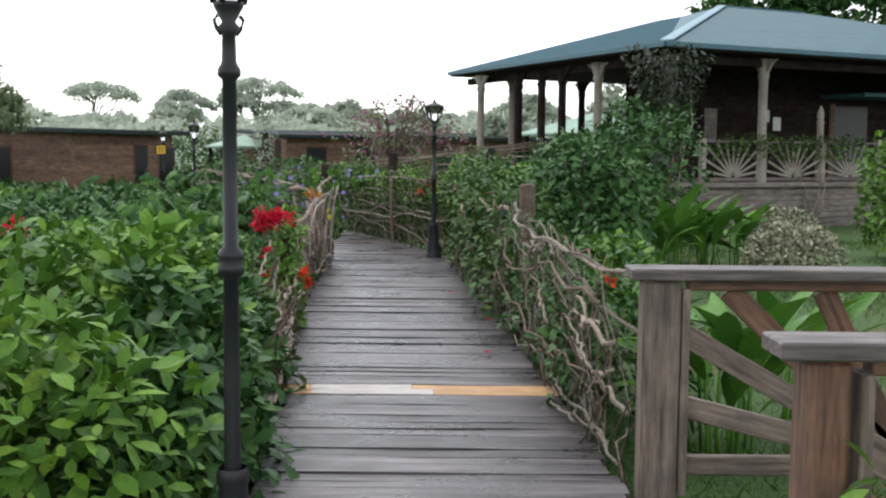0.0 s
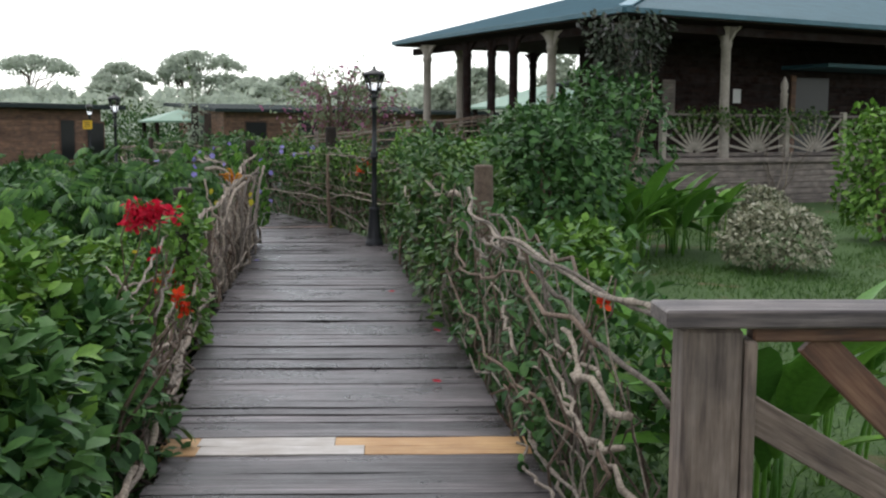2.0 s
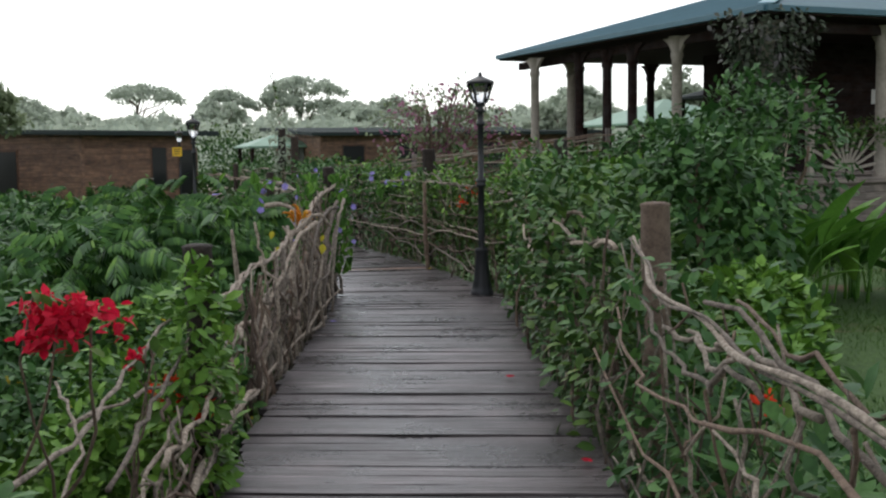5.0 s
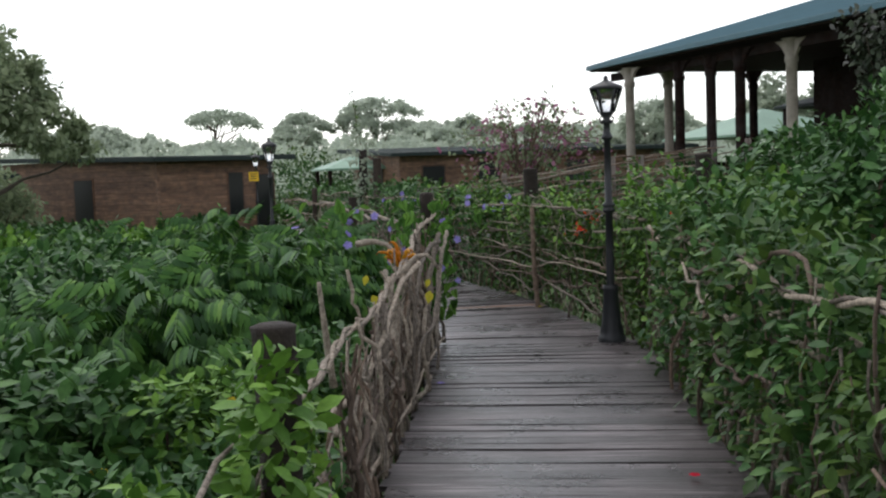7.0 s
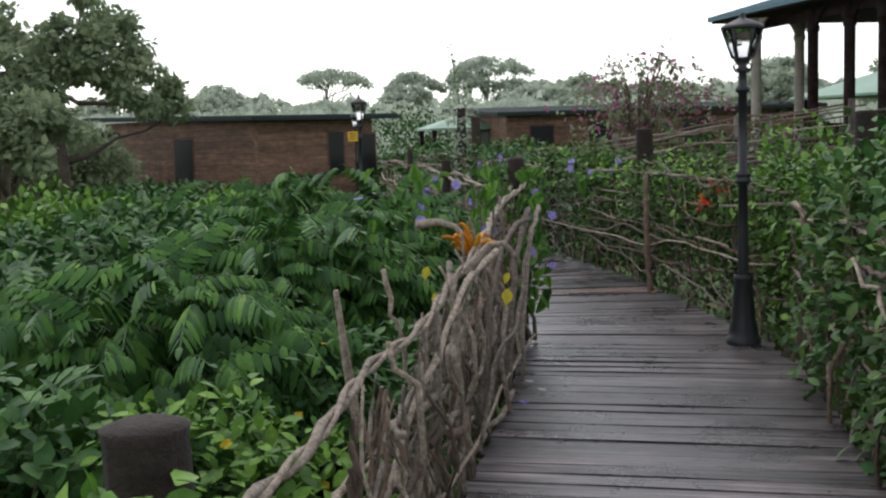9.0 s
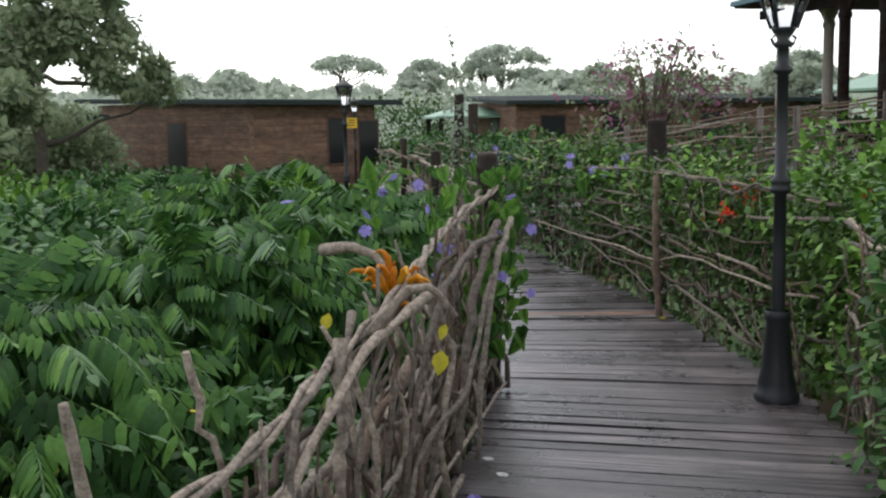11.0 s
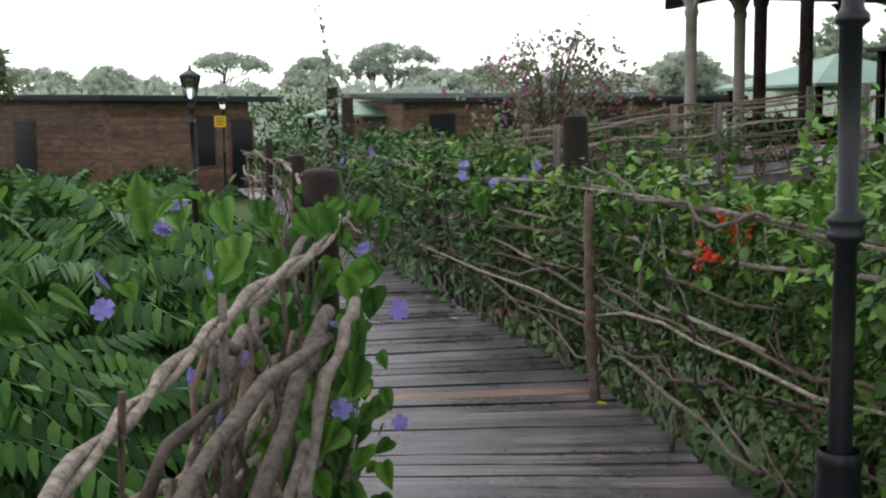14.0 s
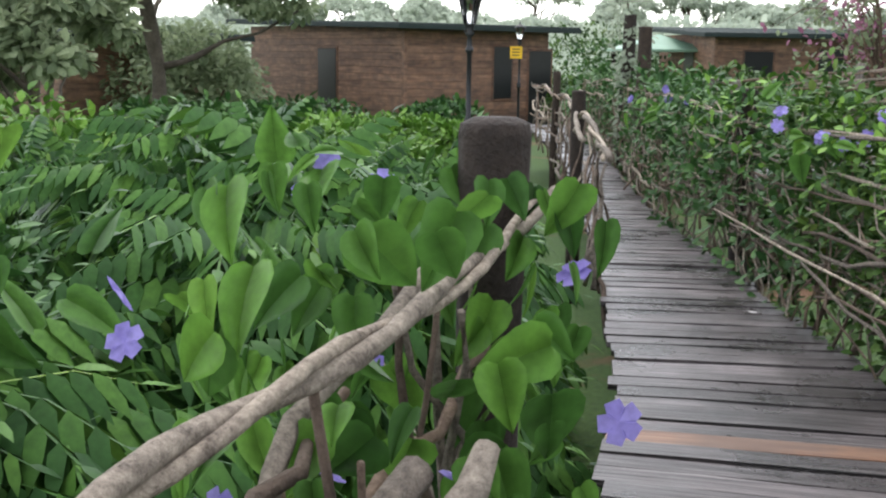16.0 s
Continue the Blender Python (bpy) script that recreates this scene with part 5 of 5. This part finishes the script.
# fallen petals and a white flower on the boards
for i, (x, y, mt) in enumerate([(-1.95, 20.25, M_WHITEF), (-1.52, 14.3, M_WHITEF), (-1.42, 14.1, M_WHITEF), (0.36, 9.6, M_RED), (0.3, 8.0, M_RED), (-1.48, 13.8, M_PURPLE), (-0.9, 17.9, M_YLEAF), (0.02, 11.5, M_RED)]):
    fp = thing("fallen_flower", (x, y, 0.012), "fallen flower lying on the boardwalk planks", "flower", "fallen flowers")
    raw("petals", *scatter(FLOWER, np.array([[0, 0, 0.015]]), np.array([[0.3 * i - 1, 1, 0.05]]), np.array([[0.1, 0.05, 1]]), np.array([0.028 if i < 3 else 0.03])), mt, fp)

# ---- ramp to the restaurant with its own woven fence ----
ramp = thing("ramp", (-3.2, 27.9, 0), "sloping plank ramp up to the restaurant terrace", "ramp", kind="structure")
ra, rb = Vector((-3.6, 28.0, 0.02)), Vector((3.2, 30.4, 0.84))
rd = (rb - ra)
for i in range(48):
    p = ra + rd * ((i + 0.5) / 48)
    bm = boxed((-0.068, -0.8, -0.03), (0.068, 0.8, 0.0), 0.003)
    ob = part("plank", bm, M_DECK, ramp)
    ob.matrix_basis = Matrix.Translation(p - Vector((-3.2, 27.9, 0))) @ rd.to_track_quat("X", "Z").to_matrix().to_4x4()
side = rd.cross(Vector((0, 0, 1))).normalized()
for s in (-0.78, 0.78):
    o = side * s - Vector((-3.2, 27.9, 0.12))
    timber("stringer", ra + o, rb + o, 0.05, 0.2, M_SKIRT, ramp)
rw = thing("woven_fence", (ra.x, ra.y, 0), "open fence of bare vines along the ramp", "fence")
rs = np.random.RandomState(440)
for s in (0.78, -0.78):
    A, B = ra + side * s, rb + side * s
    for k in range(9):
        h0 = [0.12, 0.3, 0.5, 0.72, 0.9, 1.02, 1.05, 0.6, 0.4][k]
        a_, b_ = A.lerp(B, rs.uniform(0, 0.15)), A.lerp(B, rs.uniform(0.75, 1))
        pts = wiggly((a_.x, a_.y, a_.z + h0), (b_.x, b_.y, b_.z + h0), rs, 0.05, 14)
        raw("vine", *tube(pts - np.array([ra.x, ra.y, 0]), np.full(14, rs.uniform(0.014, 0.024)), 6, k), M_BARK if k % 2 else M_BARK_D, rw, "", True)
    for k in range(26):
        q = A.lerp(B, rs.uniform(0, 1))
        pts = wiggly((q.x, q.y, q.z), (q.x + rs.normal(0, 0.25), q.y + rs.normal(0, 0.1), q.z + rs.uniform(0.5, 1.1)), rs, 0.05, 8)
        raw("branch", *tube(pts - np.array([ra.x, ra.y, 0]), np.linspace(0.016, 0.009, 8), 5, k), M_BARK_D, rw)
    for f in (0.02, 0.28, 0.62, 0.95):
        q = A.lerp(B, f) - Vector((ra.x, ra.y, 0))
        timber("post", (q.x, q.y, -0.5), (q.x, q.y, q.z + 1.15), 0.11, 0.11, M_SKIRT, rw)
hedge("ramp_creeper", [(ra.x + 0.3, ra.y + 1.2), (0.3, 30.5), (3.0, 31.6)], 0.5, -0.3, 1.35, 2600, OVAL, 0.13, M_DARKLEAF, "dark creeper behind the ramp's fence", 445, 0.25, 0.3, "climbing plant", 0.4)

# ---- purple-pink arching shrub in front of the long cabin ----
bg = thing("bougainvillea_shrub", (-1.9, 38.5, -0.5), "arching bougainvillea with dusky pink bracts", "shrub")
rs = np.random.RandomState(450)
lp, fp_ = [], []
for i in range(46):
    a = rs.uniform(0, 6.28)
    reach, top = rs.uniform(0.8, 3.0), rs.uniform(2.0, 4.0)
    s = np.linspace(0, 1, 10)[:, None]
    d = np.array([math.cos(a), math.sin(a) * 0.6, 0])
    pts = d * reach * s ** 1.4 + np.array([0, 0, 1]) * (top * np.sin(s * 2.1) / math.sin(1.57))
    pts += rs.normal(0, 0.05, pts.shape)
    raw("cane", *tube(pts, np.linspace(0.03, 0.008, 10), 5, i), M_BARK_D, bg)
    w = pts[4:][rs.randint(0, 6, 34)] + rs.normal(0, 0.13, (34, 3))
    lp.append(w[:22])
    fp_.append(w[22:])
lp, fp_ = np.concatenate(lp), np.concatenate(fp_)
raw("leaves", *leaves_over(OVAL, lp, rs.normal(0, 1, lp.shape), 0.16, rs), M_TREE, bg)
tagged(raw("bract", *leaves_over(OVAL, fp_, rs.normal(0, 1, fp_.shape), 0.16, rs), M_MAGENTA, bg), "dusky pink bracts", kind="stuff")

# ---- vine-clad post by the far walk ----
vt = thing("vine_post", (-4.85, 28.6, -0.3), "tall post smothered in climbing vine", "climbing plant")
rs = np.random.RandomState(460)
raw("post", *tube([(0, 0, 0), (0, 0, 1), (0.02, 0, 2.3)], [0.1, 0.09, 0.08], 8), M_STUMP, vt)
kk = 520
aa, zz = rs.uniform(0, 6.28, kk), rs.uniform(0, 1, kk) ** 0.7 * 2.8
w = 0.13 + 0.2 * np.exp(-((zz - 2.2) / 0.5) ** 2)
pp = np.stack([np.cos(aa) * w * rs.uniform(0.3, 1, kk), np.sin(aa) * w * rs.uniform(0.3, 1, kk), zz], 1)
raw("leaves", *leaves_over(OVAL, pp, np.stack([np.cos(aa), np.sin(aa), aa * 0], 1), 0.11, rs), M_MID_HAZE, vt)
tw = wiggly((0, 0, 2.4), (-0.15, 0, 3.5), rs, 0.04, 8)
raw("shoot", *tube(tw, np.linspace(0.012, 0.005, 8), 5), M_BARK_D, vt)
q = tw[rs.randint(2, 8, 40)] + rs.normal(0, 0.03, (40, 3))
raw("shoot_leaves", *leaves_over(OVAL, q, rs.normal(0, 1, q.shape), 0.08, rs), M_VINELEAF, vt)

# young leafy shoot by the near railing
shrub("young_plant", (1.18, 2.75, -0.34), (0.17, 0.13, 0.95), 60, OVAL, 0.1, M_FRESH, "young bright green shoot beside the railing", "plant", 610, "", 0.2, 4.0, 0.2, 4, 0.5, M_BARK)

for i, (x, y, r, h) in enumerate([(-19.6, 38.0, 1.6, 3.0), (-17.9, 37.2, 1.5, 2.5), (-21.5, 41.5, 1.8, 3.0)]):
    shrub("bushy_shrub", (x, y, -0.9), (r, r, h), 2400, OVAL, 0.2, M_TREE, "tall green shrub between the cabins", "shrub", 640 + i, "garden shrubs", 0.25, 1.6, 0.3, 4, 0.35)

# ---- trees ----


def tree(name, at, h, spread, seed, leaf, material, label, count=2600, flat=0.45, clear=0.35, group="trees", clumps=26, puff=(0.1, 0.2)):
    """A tapered trunk, forking limbs and a crown of leaf clumps with gaps."""
    rs = np.random.RandomState(seed)
    root = thing(name, at, label, "tree", group)
    top = np.array([rs.normal(0, 0.06) * h, rs.normal(0, 0.06) * h, h * 0.72])
    tr = wiggly((0, 0, -0.3), top, rs, 0.02 * h, 8)
    raw("trunk", *tube(tr, np.linspace(0.035, 0.012, 8) * h, 8, seed), M_TRUNK, root, "", True)
    cl, sz = [], []
    for i in range(clumps):
        a, rr = rs.uniform(0, 6.28), rs.uniform(0.15, 1.0) ** 0.6
        z = h * (clear + (1 - clear) * (1 - 0.55 * rr ** 2) * rs.uniform(0.5, 1.0) ** flat)
        c = np.array([math.cos(a) * rr * spread, math.sin(a) * rr * spread, z])
        cl.append(c)
        sz.append(spread * rs.uniform(*puff))
        if i < 12:
            st = tr[rs.randint(3, 8)]
            raw("limb", *tube(wiggly(st, c, rs, 0.02 * h, 7), np.linspace(0.012, 0.003, 7) * h, 5, i), M_TRUNK, root)
    per = count // clumps
    d = rs.normal(0, 1, (clumps, per, 3))
    d /= np.linalg.norm(d, axis=2)[..., None]
    r = rs.uniform(0.35, 1.0, (clumps, per, 1))
    p = np.array(cl)[:, None] + d * r * np.array(sz)[:, None, None] * np.array([1.15, 1.15, 0.62])
    p, d = p.reshape(-1, 3), d.reshape(-1, 3)
    raw("crown", *leaves_over(leaf[0], p, d, leaf[1], rs, 0.25), material, root)
    return root


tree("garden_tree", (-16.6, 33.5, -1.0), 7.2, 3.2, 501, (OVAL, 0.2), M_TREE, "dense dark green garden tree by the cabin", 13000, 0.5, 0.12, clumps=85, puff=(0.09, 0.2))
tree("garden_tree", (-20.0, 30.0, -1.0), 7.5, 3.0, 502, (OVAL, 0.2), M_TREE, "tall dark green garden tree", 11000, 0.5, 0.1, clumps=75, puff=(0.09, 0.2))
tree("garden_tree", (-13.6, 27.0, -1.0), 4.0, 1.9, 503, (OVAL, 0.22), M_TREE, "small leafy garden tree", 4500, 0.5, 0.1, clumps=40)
tree("garden_tree", (15.5, 57, -0.4), 11.5, 4.5, 506, (OVAL, 0.5), M_DARKLEAF, "large dark tree behind the restaurant", 6000, 0.5, 0.2, clumps=60)
tree("garden_tree", (23.5, 55, -0.4), 14.5, 6.0, 507, (OVAL, 0.5), M_DARKLEAF, "large dark tree behind the restaurant", 6000, 0.5, 0.2, clumps=60)
tree("garden_tree", (9.5, 58, -0.4), 6.0, 2.6, 508, (OVAL, 0.3), M_MID_HAZE, "leafy tree beyond the terrace", 3500, 0.5, 0.2, clumps=36)
tree("garden_tree", (3.2, 60, -0.4), 4.6, 2.0, 509, (OVAL, 0.3), M_MID_HAZE, "leafy tree beyond the terrace", 2500, 0.5, 0.2, clumps=30)
tree("garden_tree", (14.0, 50, -0.4), 6.2, 3.0, 510, (OVAL, 0.3), M_MID_HAZE, "leafy tree beyond the terrace", 3500, 0.5, 0.2, clumps=36)
# far forest: a few crowns repeated, and the mass of the woods below them
kinds = []
for i, (hh, sp, fl, cr) in enumerate([(13.0, 7.0, 0.12, 0.62), (10.5, 5.0, 0.4, 0.4), (11.5, 4.5, 0.3, 0.5), (9.0, 5.5, 0.2, 0.5)]):
    kinds.append(tree("forest_tree", (-62 + 9 * i, 190, -1 + 0 * i), hh, sp, 520 + i, (CARD, 0.5), M_FAR_HAZE, "pale hazy forest tree in the distance", 2600, fl, cr, "distant forest trees", 44, (0.12, 0.24)))
rnd2 = random.Random(77)
kinds[0].matrix_basis = pose(-61.8, 193, 0.3)
kinds[1].matrix_basis = pose(-72, 188, -1)
kinds[2].matrix_basis = pose(-36, 186, 0.6)
kinds[3].matrix_basis = pose(-28, 188, 1.2)
for i in range(70):
    x = -150 + 4.1 * i + rnd2.uniform(-2, 2)
    yv = rnd2.uniform(150, 205)
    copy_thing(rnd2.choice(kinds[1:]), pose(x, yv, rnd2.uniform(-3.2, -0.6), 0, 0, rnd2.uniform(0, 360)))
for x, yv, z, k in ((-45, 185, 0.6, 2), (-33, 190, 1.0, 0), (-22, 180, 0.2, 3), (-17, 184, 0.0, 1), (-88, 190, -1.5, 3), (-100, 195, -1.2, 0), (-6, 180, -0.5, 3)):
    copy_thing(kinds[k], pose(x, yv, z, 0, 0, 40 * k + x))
rs = np.random.RandomState(540)
kk = 60000
px, py = rs.uniform(-190, 140, kk), rs.uniform(75, 170, kk)
cap = 1.2 + 4.6 * np.clip((py - 75) / 75, 0, 1)
q = np.stack([px, py, px * 0], 1)
pz = (cap * (1 + 0.3 * lumps(q, 0.22, 7) + 0.16 * lumps(q, 0.8, 8))) * (1 - 0.5 * rs.uniform(0, 1, kk) ** 2)
pos = np.stack([px, py, pz - 0.8], 1)
woods = thing("forest", (0, 120, -0.8), "hazy green mass of distant woodland", "forest", kind="stuff")
raw("canopy", *leaves_over(CARD, pos - np.array([0, 120, -0.8]), np.stack([px * 0, px * 0 - 0.6, px * 0 + 0.7], 1), 0.95, rs), M_FAR_HAZE, woods)
# low scrub between garden and cabins
for i, (x, yv, r, h) in enumerate([(-6.5, 44, 2.4, 1.7), (-3, 43, 2.2, 1.6), (1.5, 42, 2.0, 1.6), (-9.5, 46.5, 2.2, 1.5), (-12.0, 58, 3.0, 2.6), (-5.5, 36, 1.8, 1.5), (-2.5, 33.5, 1.5, 1.4), (-4.2, 33.0, 1.4, 1.3), (-7.5, 39, 1.8, 1.5), (-15, 62, 3.4, 3.2), (-0.6, 25.5, 1.2, 0.9), (-1.6, 25.0, 0.9, 0.8)]):
    shrub("bushy_shrub", (x, yv, -0.65), (r, r, h), 2000, OVAL, 0.2, M_DARKLEAF if i % 3 else M_VINELEAF, "dark green shrub in the far garden", "shrub", 560 + i, "far shrubs", 0.25, 1.6, 0.3, 3, 0.35)
# short grass on the lawn
rs = np.random.RandomState(600)
kk = 60000
gx, gy = 0.9 + 8.5 * rs.uniform(0, 1, kk) ** 1.2, rs.uniform(3.0, 24, kk)
keep = lumps(np.stack([gx, gy, gx * 0], 1), 1.4, 9) < 0.75
gx, gy = gx[keep], gy[keep]
gz = np.array([ground_z(a, b_) + 0.03 * math.sin(a * 1.3 + b_) - 0.02 for a, b_ in zip(gx, gy)])
pos = np.stack([gx, gy, gz], 1)
blade = (np.array([(-0.05, 0, 0), (0.05, 0, 0), (0.02, 0.6, 0.08), (0, 1, 0.25)], float), np.array([(0, 1, 2), (0, 2, 3)]))
lawn = thing("lawn_grass", (1, 3, -0.35), "short green lawn grass", "grass", kind="stuff")
raw("blades", *scatter(blade, pos - np.array([1, 3, -0.35]), rs.normal(0, 0.5, pos.shape) + np.array([0, 0, 0.9]), rs.normal(0, 1, pos.shape), rs.uniform(0.05, 0.11, len(pos))), M_GRASSB, lawn)

# ---- boardwalk planks, shared meshes ----
deck = thing("boardwalk", (0, 0, 0), "weathered grey plank boardwalk", "boardwalk", kind="structure")


def plank_mesh(name, seed, material, w=0.1345, t=0.034):
    rs = random.Random(seed)
    bm = boxed((-0.5, -w / 2, -t), (0.5, w / 2, 0), 0)
    bmesh.ops.subdivide_edges(bm, edges=[e for e in bm.edges if abs(e.verts[0].co.x - e.verts[1].co.x) > 0.5], cuts=3)
    for v in bm.verts:
        v.co.y += rs.uniform(-0.004, 0.004)
        v.co.z += rs.uniform(-0.003, 0.003)
        if v.co.z > -0.01 and abs(abs(v.co.y) - w / 2) < 0.01:
            v.co.z -= 0.003
    me = bpy.data.meshes.new(name)
    bm.to_mesh(me)
    bm.free()
    me.materials.append(material)
    return me


grey = [plank_mesh("plank", s, M_DECK) for s in range(6)]
pine, pale_b, red = plank_mesh("plank", 21, M_NEW), plank_mesh("plank", 22, M_PALE), plank_mesh("plank", 23, M_DECK_RED)


def lay(me, a, b_, lift=0.0, tilt=0.0, wide=1.0):
    ob = new("plank", me)
    ob.parent = deck
    d = b_ - a
    ob.matrix_basis = Matrix.LocRotScale(((a + b_) / 2) + Vector((0, 0, lift)), Euler((tilt, 0, math.atan2(d.y, d.x))), (d.length, wide, 1))


y, rnd = -1.6, random.Random(5)
count = 0
while y < 36.5:
    slope = max(0.0, min(1.0, (y - 15.5) / 4)) * 0.32
    pitch_y = 0.139 * math.sqrt(1 + slope * slope)
    xl, xr = edge_x(LEFT, y), edge_x(RIGHT, y)
    a, b_ = Vector((xl - rnd.uniform(0, 0.05), y - 0.0, 0)), Vector((xr + rnd.uniform(0, 0.05), y, 0))
    mid = (xl + xr) / 2
    a.y, b_.y = y + (a.x - mid) * slope, y + (b_.x - mid) * slope
    lift, tilt = rnd.uniform(-0.006, 0.005), rnd.uniform(-0.022, 0.022)
    if 6.72 < y < 6.99:
        q1, q2 = a.lerp(b_, 0.1), a.lerp(b_, 0.5 + rnd.uniform(-0.05, 0.05))
        lay(pine, a, q1 - Vector((0.003, 0, 0)))
        lay(pale_b, q1, q2 - Vector((0.003, 0, 0)))
        lay(pine, q2, b_)
    elif 18.05 < y < 18.2:
        lay(red, a, b_, lift, tilt)
    else:
        lay(rnd.choice(grey), a, b_, lift, tilt, rnd.uniform(0.93, 1.025))
    y += pitch_y
for side, edge, off in (("w", LEFT, 0.12), ("e", RIGHT, -0.12)):
    ys2 = list(np.arange(-1.6, 36.6, 2.0))
    for ya, yb in zip(ys2, ys2[1:]):
        timber("joist", (edge_x(edge, ya) + off, ya, -0.125), (edge_x(edge, yb) + off, yb, -0.125), 0.06, 0.16, M_DARK_SHADED, deck)
